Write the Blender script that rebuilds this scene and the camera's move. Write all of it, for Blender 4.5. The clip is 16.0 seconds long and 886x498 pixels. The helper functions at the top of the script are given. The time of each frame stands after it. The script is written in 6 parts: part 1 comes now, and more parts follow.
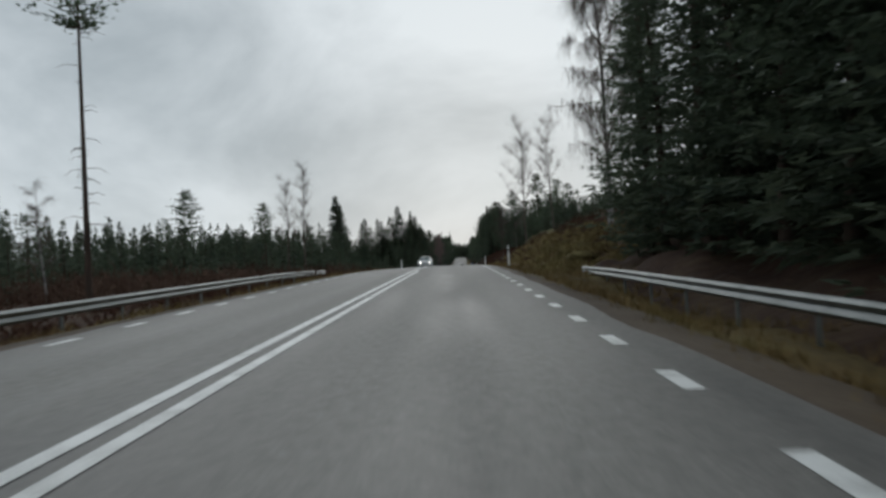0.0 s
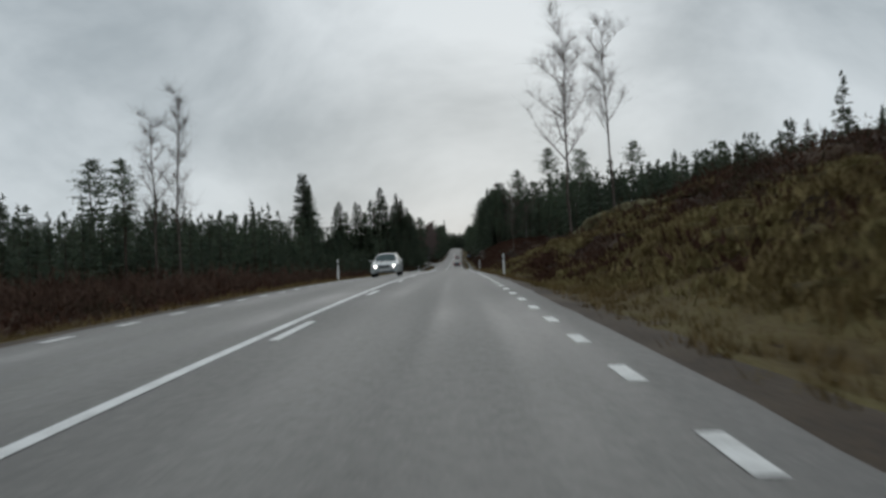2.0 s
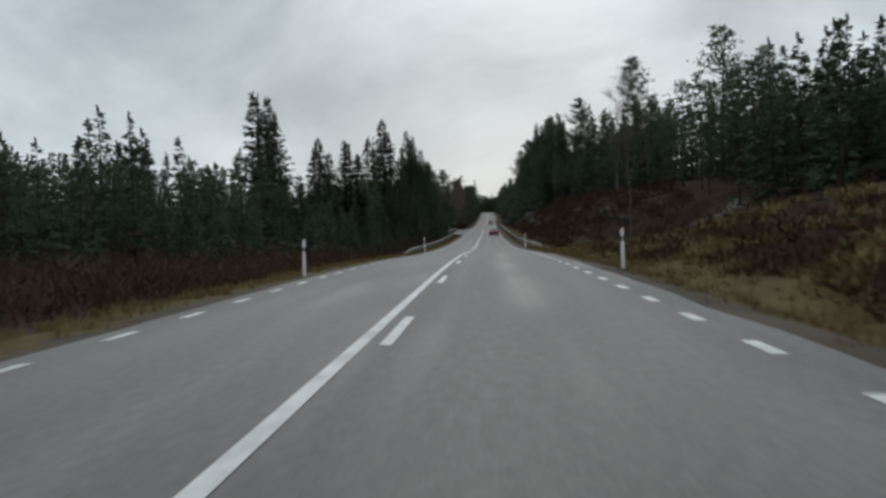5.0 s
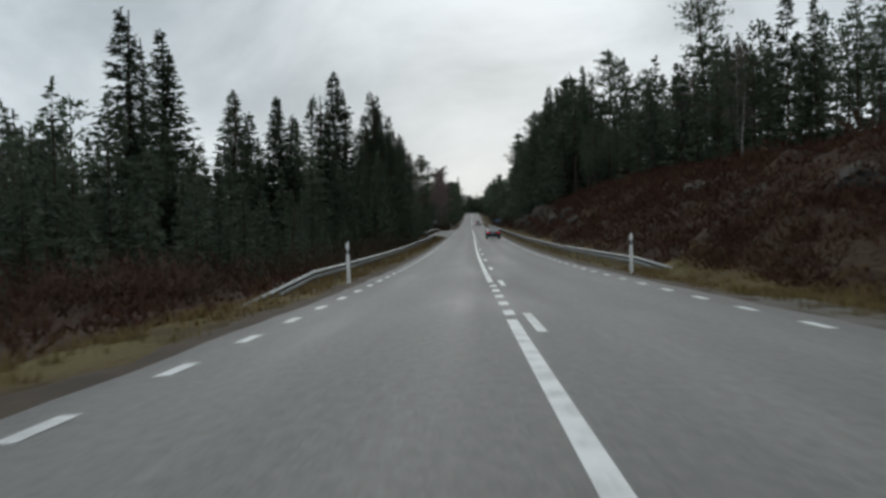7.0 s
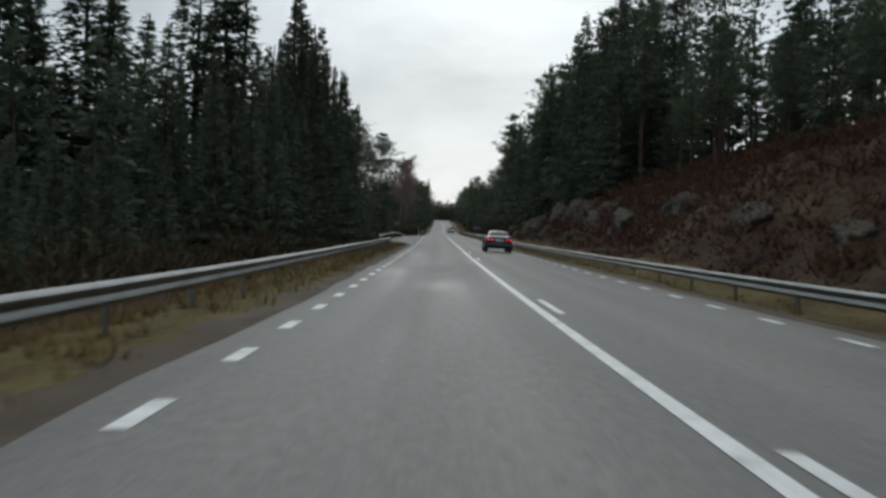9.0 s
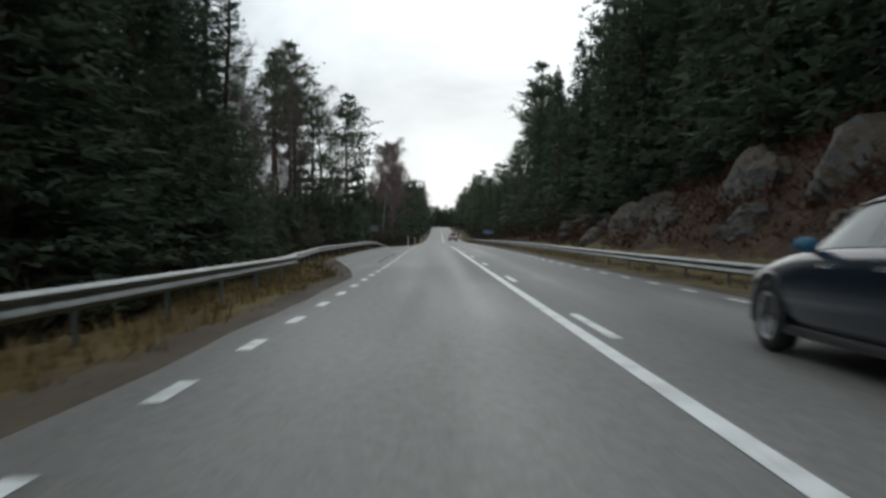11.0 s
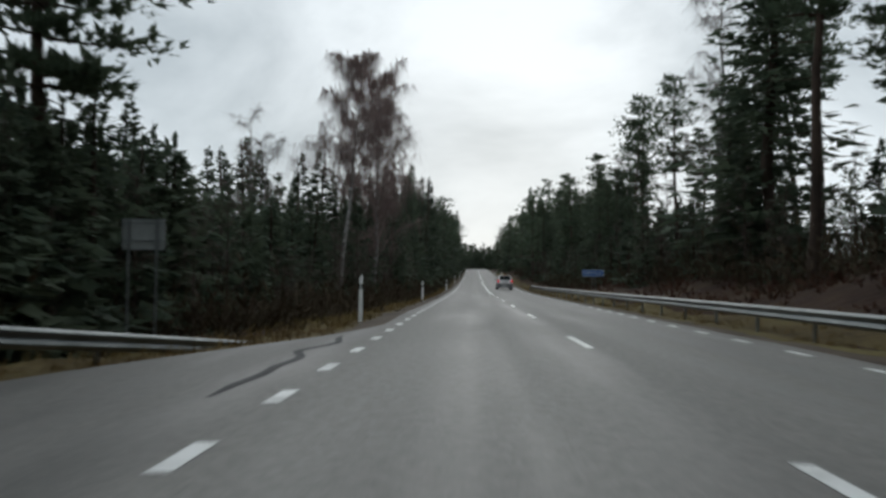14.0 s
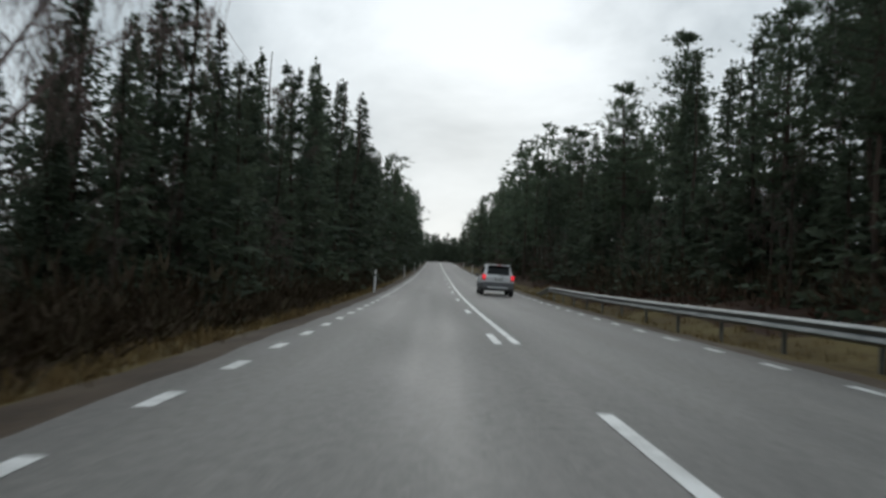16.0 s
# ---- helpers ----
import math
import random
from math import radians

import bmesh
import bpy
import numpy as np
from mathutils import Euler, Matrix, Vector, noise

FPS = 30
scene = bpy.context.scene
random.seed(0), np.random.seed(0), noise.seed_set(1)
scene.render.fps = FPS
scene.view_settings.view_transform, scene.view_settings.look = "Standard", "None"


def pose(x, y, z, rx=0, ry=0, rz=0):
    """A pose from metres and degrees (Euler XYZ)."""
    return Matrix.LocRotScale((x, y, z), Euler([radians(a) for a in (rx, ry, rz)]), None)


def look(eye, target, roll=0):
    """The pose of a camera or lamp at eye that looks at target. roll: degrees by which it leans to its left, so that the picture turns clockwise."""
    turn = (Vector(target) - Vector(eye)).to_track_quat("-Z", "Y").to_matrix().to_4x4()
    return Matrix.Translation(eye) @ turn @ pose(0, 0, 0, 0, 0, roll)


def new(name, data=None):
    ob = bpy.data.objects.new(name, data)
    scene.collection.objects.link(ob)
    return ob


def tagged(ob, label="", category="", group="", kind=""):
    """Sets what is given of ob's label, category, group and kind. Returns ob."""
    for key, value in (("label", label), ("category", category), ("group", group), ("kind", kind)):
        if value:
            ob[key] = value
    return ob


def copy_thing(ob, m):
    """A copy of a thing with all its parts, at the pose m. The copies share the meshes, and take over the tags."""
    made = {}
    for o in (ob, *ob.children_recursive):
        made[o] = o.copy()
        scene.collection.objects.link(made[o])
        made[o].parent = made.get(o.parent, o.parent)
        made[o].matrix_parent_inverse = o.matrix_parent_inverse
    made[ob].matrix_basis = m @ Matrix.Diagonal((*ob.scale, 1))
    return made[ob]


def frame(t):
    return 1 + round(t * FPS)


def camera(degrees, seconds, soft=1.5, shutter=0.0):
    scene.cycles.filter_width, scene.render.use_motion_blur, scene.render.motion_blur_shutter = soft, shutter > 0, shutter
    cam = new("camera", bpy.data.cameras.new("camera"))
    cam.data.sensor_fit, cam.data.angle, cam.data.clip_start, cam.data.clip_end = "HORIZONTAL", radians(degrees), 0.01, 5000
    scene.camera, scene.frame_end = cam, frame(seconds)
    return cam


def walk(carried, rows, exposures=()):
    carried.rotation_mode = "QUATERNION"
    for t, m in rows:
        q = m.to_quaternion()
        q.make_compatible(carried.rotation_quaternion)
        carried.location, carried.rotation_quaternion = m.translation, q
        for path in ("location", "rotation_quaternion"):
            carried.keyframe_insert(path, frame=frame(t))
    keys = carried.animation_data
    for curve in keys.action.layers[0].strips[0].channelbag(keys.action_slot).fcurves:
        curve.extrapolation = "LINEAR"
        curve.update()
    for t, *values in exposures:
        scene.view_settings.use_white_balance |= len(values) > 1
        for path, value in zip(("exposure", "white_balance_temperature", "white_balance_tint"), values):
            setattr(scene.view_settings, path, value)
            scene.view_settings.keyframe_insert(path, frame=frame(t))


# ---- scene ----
# ---- the camera and its walk ----
cam = camera(51.2, 16.0, soft=2.9, shutter=0.2)
PATH = [
    (0, pose(2.108, -1.24, 2.263, 91.327, 2.777, 1.048)),
    (0.5, pose(2.154, 13.13, 2.622, 90.935, 2.661, 0.735)),
    (1, pose(2.266, 27.51, 2.951, 90.825, 2.340, 0.055)),
    (1.5, pose(2.233, 41.31, 3.245, 90.302, 2.873, 0.036)),
    (2, pose(2.237, 55.19, 3.482, 90.699, 2.520, 0.746)),
    (2.5, pose(2.257, 69.46, 3.643, 88.055, 2.765, 0.672)),
    (3, pose(2.314, 83.67, 3.718, 87.145, 3.573, 0.165)),
    (3.5, pose(2.206, 97.70, 3.730, 87.146, 3.868, 0.861)),
    (4, pose(1.967, 111.97, 3.684, 87.937, 4.131, 2.630)),
    (6.5, pose(-0.343, 184.19, 3.210, 88.779, 0.394, 1.179)),
    (7, pose(-0.734, 197.90, 2.959, 88.747, 1.689, 1.432)),
    (7.5, pose(-1.174, 211.70, 2.675, 89.025, -0.826, 1.235)),
    (8, pose(-1.497, 225.84, 2.458, 89.409, -1.513, 0.821)),
    (8.5, pose(-1.715, 240.65, 2.312, 89.249, -2.200, -0.273)),
    (11, pose(-1.260, 311.14, 2.502, 89.814, 0.454, -0.693)),
    (11.5, pose(-1.202, 326.18, 2.627, 90.592, 1.595, 0.446)),
    (12, pose(-1.136, 341.54, 2.785, 94.463, 2.160, 1.757)),
    (12.5, pose(-1.175, 356.84, 2.973, 95.346, 0.206, 2.476)),
    (13, pose(-1.177, 372.00, 3.176, 93.624, 0.106, 2.964)),
    (13.5, pose(-1.224, 387.29, 3.361, 92.999, 0.463, 2.109)),
    (14, pose(-1.205, 402.22, 3.524, 92.526, -0.422, 1.423)),
    (14.5, pose(-1.171, 416.75, 3.665, 92.736, -0.236, 1.359)),
    (15, pose(-0.982, 431.33, 3.790, 92.629, -0.180, 0.410)),
    (15.5, pose(-0.823, 445.63, 3.896, 92.649, -0.770, 0.312)),
    (16, pose(-0.489, 460.16, 4.015, 92.245, -2.407, -0.962)),
]
walk(cam, PATH, [(0, -.2), (2.5, -.3), (4, -.26), (6.5, -.08), (8.5, 0), (11, .3), (12.5, .25), (13.5, .12), (16, .12)])

# ---- the road's line: slope and heading at knots 40 m apart, from y = -40 ----
KNOT0, KNOT = -40.0, 40.0
SLOPE = [.0384, .0258, .0206, .0039, -.0083, -.0036, -.0217, -.0070, .0056, .0084, .0139, .0105, .0070, .0095, .0227,
         .0281, .0319, .0341, .0348, .0339, .0328, .0220, -.0300, -.0300, -.0100, 0.0]
HEAD = [.0005, -.0003, -.0035, .0010, .0008, .0014, .0006, .0028, .0050, .0070, .0011, .0013, .0053, .0056, .0093,
        .0087, .0076, .0067, .0060, .0055, .0051, .0050, .1200, .4000, .5500, .5500]


def knot_sum(values, y):
    """The integral of a piecewise linear value from the first knot to y."""
    y = min(max(y, KNOT0), KNOT0 + KNOT * (len(values) - 1.001))
    i = int((y - KNOT0) // KNOT)
    total = sum((values[k] + values[k + 1]) / 2 * KNOT for k in range(i))
    d = y - KNOT0 - i * KNOT
    return total + values[i] * d + (values[i + 1] - values[i]) * d * d / (2 * KNOT)


def zr(y):
    return knot_sum(SLOPE, y)


def xr(y):
    return knot_sum(HEAD, y)


CROSSFALL = 0.025


def road_z(u, y):
    return zr(y) - CROSSFALL * abs(u)


# ---- world, sun, exposure ----
SUN_ELEVATION, SUN_TURN = radians(14), radians(3)
world = bpy.data.worlds.new("overcast_sky")
scene.world = world
world.use_nodes = True
wn, wl = world.node_tree.nodes, world.node_tree.links
wn.clear()
w_out = wn.new("ShaderNodeOutputWorld")
w_bg = wn.new("ShaderNodeBackground")
w_sky = wn.new("ShaderNodeTexSky")
w_sky.sky_type, w_sky.sun_disc = "NISHITA", False
w_sky.sun_elevation, w_sky.sun_rotation = SUN_ELEVATION, SUN_TURN
w_skydim = wn.new("ShaderNodeMixRGB")
w_skydim.blend_type = "MULTIPLY"
w_skydim.inputs[0].default_value = 1.0
w_skydim.inputs[2].default_value = (0.1, 0.1, 0.1, 1)
wl.new(w_sky.outputs[0], w_skydim.inputs[1])
w_co = wn.new("ShaderNodeTexCoord")
w_map = wn.new("ShaderNodeMapping")
w_map.inputs["Scale"].default_value = (1.0, 1.0, 1.7)
wl.new(w_co.outputs["Generated"], w_map.inputs["Vector"])
w_noise = wn.new("ShaderNodeTexNoise")
w_noise.inputs["Scale"].default_value = 3.2
w_noise.inputs["Detail"].default_value = 6
w_noise.inputs["Roughness"].default_value = 0.56
w_noise.inputs["Distortion"].default_value = 0.35
wl.new(w_map.outputs[0], w_noise.inputs["Vector"])
w_ramp = wn.new("ShaderNodeValToRGB")
w_ramp.color_ramp.elements[0].position, w_ramp.color_ramp.elements[0].color = 0.34, (0.405, 0.47, 0.515, 1)
w_ramp.color_ramp.elements[1].position, w_ramp.color_ramp.elements[1].color = 0.64, (0.73, 0.805, 0.855, 1)
wl.new(w_noise.outputs[0], w_ramp.inputs[0])
# the cloud is thinner where the sun stands behind it
w_dot = wn.new("ShaderNodeVectorMath")
w_dot.operation = "DOT_PRODUCT"
w_dot.inputs[1].default_value = (-math.sin(-SUN_TURN) * math.cos(SUN_ELEVATION), math.cos(SUN_TURN) * math.cos(SUN_ELEVATION), math.sin(SUN_ELEVATION))
wl.new(w_co.outputs["Generated"], w_dot.inputs[0])
w_glow = wn.new("ShaderNodeMapRange")
w_glow.interpolation_type = "SMOOTHSTEP"
w_glow.inputs["From Min"].default_value, w_glow.inputs["From Max"].default_value = 0.93, 1.0
w_glow.inputs["To Min"].default_value, w_glow.inputs["To Max"].default_value = 0.0, 0.10
wl.new(w_dot.outputs["Value"], w_glow.inputs["Value"])
w_add = wn.new("ShaderNodeMixRGB")
w_add.blend_type = "ADD"
w_add.inputs[0].default_value = 1.0
wl.new(w_ramp.outputs[0], w_add.inputs[1])
wl.new(w_glow.outputs[0], w_add.inputs[2])
w_mix = wn.new("ShaderNodeMixRGB")
w_mix.inputs[0].default_value = 0.97
wl.new(w_skydim.outputs[0], w_mix.inputs[1])
wl.new(w_add.outputs[0], w_mix.inputs[2])
wl.new(w_mix.outputs[0], w_bg.inputs["Color"])
w_bg.inputs["Strength"].default_value = 1.0
wl.new(w_bg.outputs[0], w_out.inputs[0])

sun = new("sun", bpy.data.lights.new("sun", "SUN"))
sun.data.energy, sun.data.angle, sun.data.color = 0.5, radians(60), (1.0, 0.97, 0.93)
sun.matrix_world = look((0, 0, 300), (-300 * math.sin(SUN_TURN), -300 * math.cos(SUN_TURN), 300 - 300 * math.tan(SUN_ELEVATION)))


# ---- materials ----
def mat(name, colours, rough=0.8, scale=4.0, fine=40.0, bump=0.3, metal=0.0, stretch=(1, 1, 1), random_shade=0.0, spec=0.5, dist=0.02):
    """A surface of two or three colours that mingle at a coarse and a fine scale, with fine relief."""
    m = bpy.data.materials.new(name)
    m.use_nodes = True
    n, l = m.node_tree.nodes, m.node_tree.links
    b = n["Principled BSDF"]
    b.inputs["Metallic"].default_value = metal
    b.inputs["Specular IOR Level"].default_value = spec
    co, mp = n.new("ShaderNodeTexCoord"), n.new("ShaderNodeMapping")
    mp.inputs["Scale"].default_value = stretch
    l.new(co.outputs["Object"], mp.inputs["Vector"])
    coarse, grain = n.new("ShaderNodeTexNoise"), n.new("ShaderNodeTexNoise")
    for t, s, d in ((coarse, scale, 4), (grain, fine, 3)):
        t.inputs["Scale"].default_value, t.inputs["Detail"].default_value = s, d
        l.new(mp.outputs[0], t.inputs["Vector"])
    mixed = n.new("ShaderNodeMath")
    mixed.operation = "MULTIPLY_ADD"
    mixed.inputs[1].default_value = 0.65
    half = n.new("ShaderNodeMath")
    half.operation = "MULTIPLY"
    half.inputs[1].default_value = 0.35
    l.new(grain.outputs[0], half.inputs[0])
    l.new(coarse.outputs[0], mixed.inputs[0])
    l.new(half.outputs[0], mixed.inputs[2])
    ramp = n.new("ShaderNodeValToRGB")
    el = ramp.color_ramp.elements
    el[0].position, el[1].position = 0.36, 0.64
    el[0].color, el[1].color = (*colours[0], 1), (*colours[-1], 1)
    if len(colours) > 2:
        el.new(0.5).color = (*colours[1], 1)
    l.new(mixed.outputs[0], ramp.inputs[0])
    colour = ramp.outputs[0]
    if random_shade:
        info, mr, mul = n.new("ShaderNodeObjectInfo"), n.new("ShaderNodeMapRange"), n.new("ShaderNodeMixRGB")
        mr.inputs["To Min"].default_value, mr.inputs["To Max"].default_value = 1 - random_shade, 1 + random_shade
        l.new(info.outputs["Random"], mr.inputs["Value"])
        mul.blend_type, mul.inputs[0].default_value = "MULTIPLY", 1.0
        l.new(colour, mul.inputs[1])
        l.new(mr.outputs[0], mul.inputs[2])
        colour = mul.outputs[0]
    l.new(colour, b.inputs["Base Color"])
    rr = n.new("ShaderNodeMapRange")
    rr.inputs["To Min"].default_value, rr.inputs["To Max"].default_value = max(0.02, rough - 0.12), min(1, rough + 0.12)
    l.new(grain.outputs[0], rr.inputs["Value"])
    l.new(rr.outputs[0], b.inputs["Roughness"])
    if bump:
        bp = n.new("ShaderNodeBump")
        bp.inputs["Strength"].default_value, bp.inputs["Distance"].default_value = bump, dist
        l.new(grain.outputs[0], bp.inputs["Height"])
        l.new(bp.outputs[0], b.inputs["Normal"])
    return m


def leafy(m, share=.42):
    """Lets some light through thin leaves and needles."""
    n, l = m.node_tree.nodes, m.node_tree.links
    b, out = n["Principled BSDF"], n["Material Output"]
    t, mix = n.new("ShaderNodeBsdfTranslucent"), n.new("ShaderNodeMixShader")
    l.new(b.inputs["Base Color"].links[0].from_socket, t.inputs["Color"])
    mix.inputs[0].default_value = share
    l.new(b.outputs[0], mix.inputs[1])
    l.new(t.outputs[0], mix.inputs[2])
    l.new(mix.outputs[0], out.inputs["Surface"])
    return m


def lamp_mat(name, colour, strength):
    m = bpy.data.materials.new(name)
    m.use_nodes = True
    b = m.node_tree.nodes["Principled BSDF"]
    b.inputs["Base Color"].default_value = (*colour, 1)
    b.inputs["Roughness"].default_value = 0.15
    b.inputs["Emission Color"].default_value = (*colour, 1)
    b.inputs["Emission Strength"].default_value = strength
    return m


def glass_mat(name, tint, rough=0.05):
    m = bpy.data.materials.new(name)
    m.use_nodes = True
    b = m.node_tree.nodes["Principled BSDF"]
    b.inputs["Base Color"].default_value = (*tint, 1)
    b.inputs["Roughness"].default_value = rough
    b.inputs["IOR"].default_value = 1.45
    b.inputs["Specular IOR Level"].default_value = 0.16
    return m


def asphalt_mat():
    """Wet worn asphalt: polished wheel tracks, darker shoulders, long streaks, damp blotches, pale stone speckle."""
    m = bpy.data.materials.new("wet_asphalt")
    m.use_nodes = True
    n, l = m.node_tree.nodes, m.node_tree.links
    b = n["Principled BSDF"]
    co = n.new("ShaderNodeUVMap")
    co.uv_map = "along_road"

    def tex(scale, stretch, detail, rough=.5):
        mp, t = n.new("ShaderNodeMapping"), n.new("ShaderNodeTexNoise")
        mp.inputs["Scale"].default_value = stretch
        t.inputs["Scale"].default_value, t.inputs["Detail"].default_value, t.inputs["Roughness"].default_value = scale, detail, rough
        l.new(co.outputs[0], mp.inputs["Vector"])
        l.new(mp.outputs[0], t.inputs["Vector"])
        return t.outputs[0]

    def calc(op, a, c):
        q = n.new("ShaderNodeMath")
        q.operation = op
        l.new(a, q.inputs[0])
        if isinstance(c, float):
            q.inputs[1].default_value = c
        else:
            l.new(c, q.inputs[1])
        return q.outputs[0]

    def spread(a, lo, hi, to_lo, to_hi):
        q = n.new("ShaderNodeMapRange")
        for k, v in (("From Min", lo), ("From Max", hi), ("To Min", to_lo), ("To Max", to_hi)):
            q.inputs[k].default_value = v
        l.new(a, q.inputs["Value"])
        return q.outputs[0]

    sep = n.new("ShaderNodeSeparateXYZ")
    l.new(co.outputs[0], sep.inputs[0])
    streaks, blots, speck, stones = tex(1.3, (1, .015, 1), 3), tex(.5, (1, .22, 1), 6, .6), tex(34, (1, 1, 1), 4, .7), tex(9, (1, .6, 1), 4, .65)
    across = calc("ADD", calc("ABSOLUTE", sep.outputs["X"], 0.0), spread(blots, .3, .7, -.25, .25))
    lane = n.new("ShaderNodeValToRGB")
    lane.color_ramp.interpolation = "EASE"
    stops = [(.00, .80), (.06, .86), (.12, 1.06), (.20, .92), (.285, 1.04), (.36, .92), (.40, .74), (.60, .66), (1, .66)]
    e = lane.color_ramp.elements
    e[0].position, e[0].color = stops[0][0], (stops[0][1] / 2,) * 3 + (1,)
    e[1].position, e[1].color = stops[-1][0], (stops[-1][1] / 2,) * 3 + (1,)
    for at, v in stops[1:-1]:
        e.new(at).color = (v / 2, v / 2, v / 2, 1)
    l.new(calc("MULTIPLY", across, .1), lane.inputs[0])
    tone = calc("MULTIPLY", lane.outputs[0], spread(streaks, .32, .68, 1.55, 2.45))
    tone = calc("MULTIPLY", tone, spread(blots, .34, .66, .80, 1.20))
    tone = calc("MULTIPLY", tone, spread(stones, .35, .65, .82, 1.18))
    tone = calc("MULTIPLY", tone, spread(speck, .30, .70, .62, 1.38))
    shade = n.new("ShaderNodeMixRGB")
    shade.blend_type, shade.inputs[0].default_value = "MULTIPLY", 1.0
    shade.inputs[1].default_value = (.166, .157, .144, 1)
    l.new(tone, shade.inputs[2])
    l.new(shade.outputs[0], b.inputs["Base Color"])
    l.new(spread(calc("ADD", streaks, blots), .7, 1.3, .42, .74), b.inputs["Roughness"])
    b.inputs["Specular IOR Level"].default_value = .42
    bp = n.new("ShaderNodeBump")
    bp.inputs["Strength"].default_value, bp.inputs["Distance"].default_value = .35, .006
    l.new(speck, bp.inputs["Height"])
    l.new(bp.outputs[0], b.inputs["Normal"])
    return m


M_ASPHALT = asphalt_mat()
M_PATCH = mat("asphalt_patch", [(.045, .045, .046), (.090, .090, .091)], .8, .9, 40, .4, dist=.01, spec=.25)
M_SHOULDER = mat("muddy_shoulder", [(.046, .032, .021), (.078, .056, .037), (.112, .086, .060)], .85, .8, 14, .6, stretch=(1, .45, 1), spec=.25)
M_VERGE = mat("short_withered_grass", [(.060, .043, .022), (.118, .088, .040), (.150, .126, .054)], .95, .55, 9, .9, stretch=(1, .5, 1), dist=.06, spec=.1)
M_TRACK = mat("gravel_track", [(.085, .072, .056), (.125, .110, .090), (.16, .145, .125)], .8, .7, 18, .6, spec=.25)
M_PAINT = mat("road_paint", [(.48, .48, .46), (.74, .74, .72), (.82, .82, .80)], .5, 2.5, 30, .25, dist=.005)
M_GROUND = mat("moorland", [(.032, .017, .012), (.052, .030, .020), (.076, .052, .031)], .95, .35, 2.6, .9, dist=.15, spec=.15)
M_GRASS = mat("withered_grass", [(.130, .084, .038), (.190, .132, .058), (.155, .122, .048)], .9, .3, 6, .2, spec=.15)
M_TUSSOCK = mat("tussock_grass", [(.125, .088, .042), (.215, .165, .074), (.225, .195, .090)], .95, .5, 7, .2, spec=.1)
M_MOSS = mat("moss_hummock", [(.048, .034, .018), (.098, .076, .034), (.140, .118, .050)], .95, .5, 8, .8, dist=.08, spec=.1)
M_RIDGE = mat("pale_moss", [(.060, .046, .026), (.120, .104, .052), (.19, .175, .105)], .95, 1.1, 7, 1.0, dist=.10, spec=.1)
M_HEATHER = mat("heather", [(.042, .021, .015), (.076, .038, .026), (.102, .058, .037)], .95, .35, 5, .3, spec=.1)
M_SPRUCE = leafy(mat("spruce_needles", [(.051, .072, .052), (.081, .105, .070), (.109, .131, .085)], .75, .5, 6, .2, random_shade=.25, spec=.25))
M_PINE = leafy(mat("pine_needles", [(.060, .086, .058), (.092, .122, .078), (.118, .146, .092)], .75, .6, 7, .2, random_shade=.2, spec=.25))
M_BARK = mat("conifer_bark", [(.040, .030, .024), (.085, .062, .048)], .95, 2, 14, .7, stretch=(1, 1, .25), spec=.2)
M_PINEBARK = mat("pine_bark", [(.036, .027, .022), (.090, .062, .047)], .95, 1.2, 12, .7, stretch=(1, 1, .3), spec=.2)
M_BIRCHBARK = mat("birch_bark", [(.05, .045, .042), (.20, .19, .18), (.34, .33, .31)], .8, 1.6, 9, .4, stretch=(1, 1, 2.2), spec=.3)
M_TWIG = mat("bare_twigs", [(.082, .064, .054), (.142, .114, .098)], .9, 2, 10, 0, spec=.2)
M_REDTWIG = mat("reddish_birch_twigs", [(.155, .110, .102), (.235, .175, .160)], .9, 2, 10, 0, spec=.2)
M_SCRUB = mat("red_brown_scrub", [(.058, .034, .025), (.094, .055, .040), (.112, .072, .050)], .95, .8, 6, 0, spec=.15)
M_BRUSH = mat("brushwood", [(.040, .028, .019), (.066, .048, .031), (.062, .055, .031)], .95, 1, 6, 0, spec=.15)
M_ROCK = mat("granite", [(.026, .024, .021), (.070, .066, .062), (.135, .130, .124)], .8, 1.3, 8, 1.0, random_shade=.2, dist=.08)


def mossy(m):
    """Moss and lichen on the faces that look up."""
    n, l = m.node_tree.nodes, m.node_tree.links
    b = n["Principled BSDF"]
    geo, sep, t = n.new("ShaderNodeNewGeometry"), n.new("ShaderNodeSeparateXYZ"), n.new("ShaderNodeTexNoise")
    co = n.new("ShaderNodeTexCoord")
    t.inputs["Scale"].default_value, t.inputs["Detail"].default_value = 1.3, 5
    l.new(co.outputs["Object"], t.inputs["Vector"])
    l.new(geo.outputs["Normal"], sep.inputs[0])
    q, r, mix = n.new("ShaderNodeMath"), n.new("ShaderNodeMapRange"), n.new("ShaderNodeMixRGB")
    q.operation = "MULTIPLY_ADD"
    q.inputs[1].default_value = .45
    l.new(sep.outputs["Z"], q.inputs[0])
    l.new(t.outputs[0], q.inputs[2])
    r.inputs["From Min"].default_value, r.inputs["From Max"].default_value = .60, .76
    l.new(q.outputs[0], r.inputs["Value"])
    l.new(r.outputs[0], mix.inputs[0])
    l.new(b.inputs["Base Color"].links[0].from_socket, mix.inputs[1])
    mix.inputs[2].default_value = (.050, .034, .018, 1)
    l.new(mix.outputs[0], b.inputs["Base Color"])
    return m


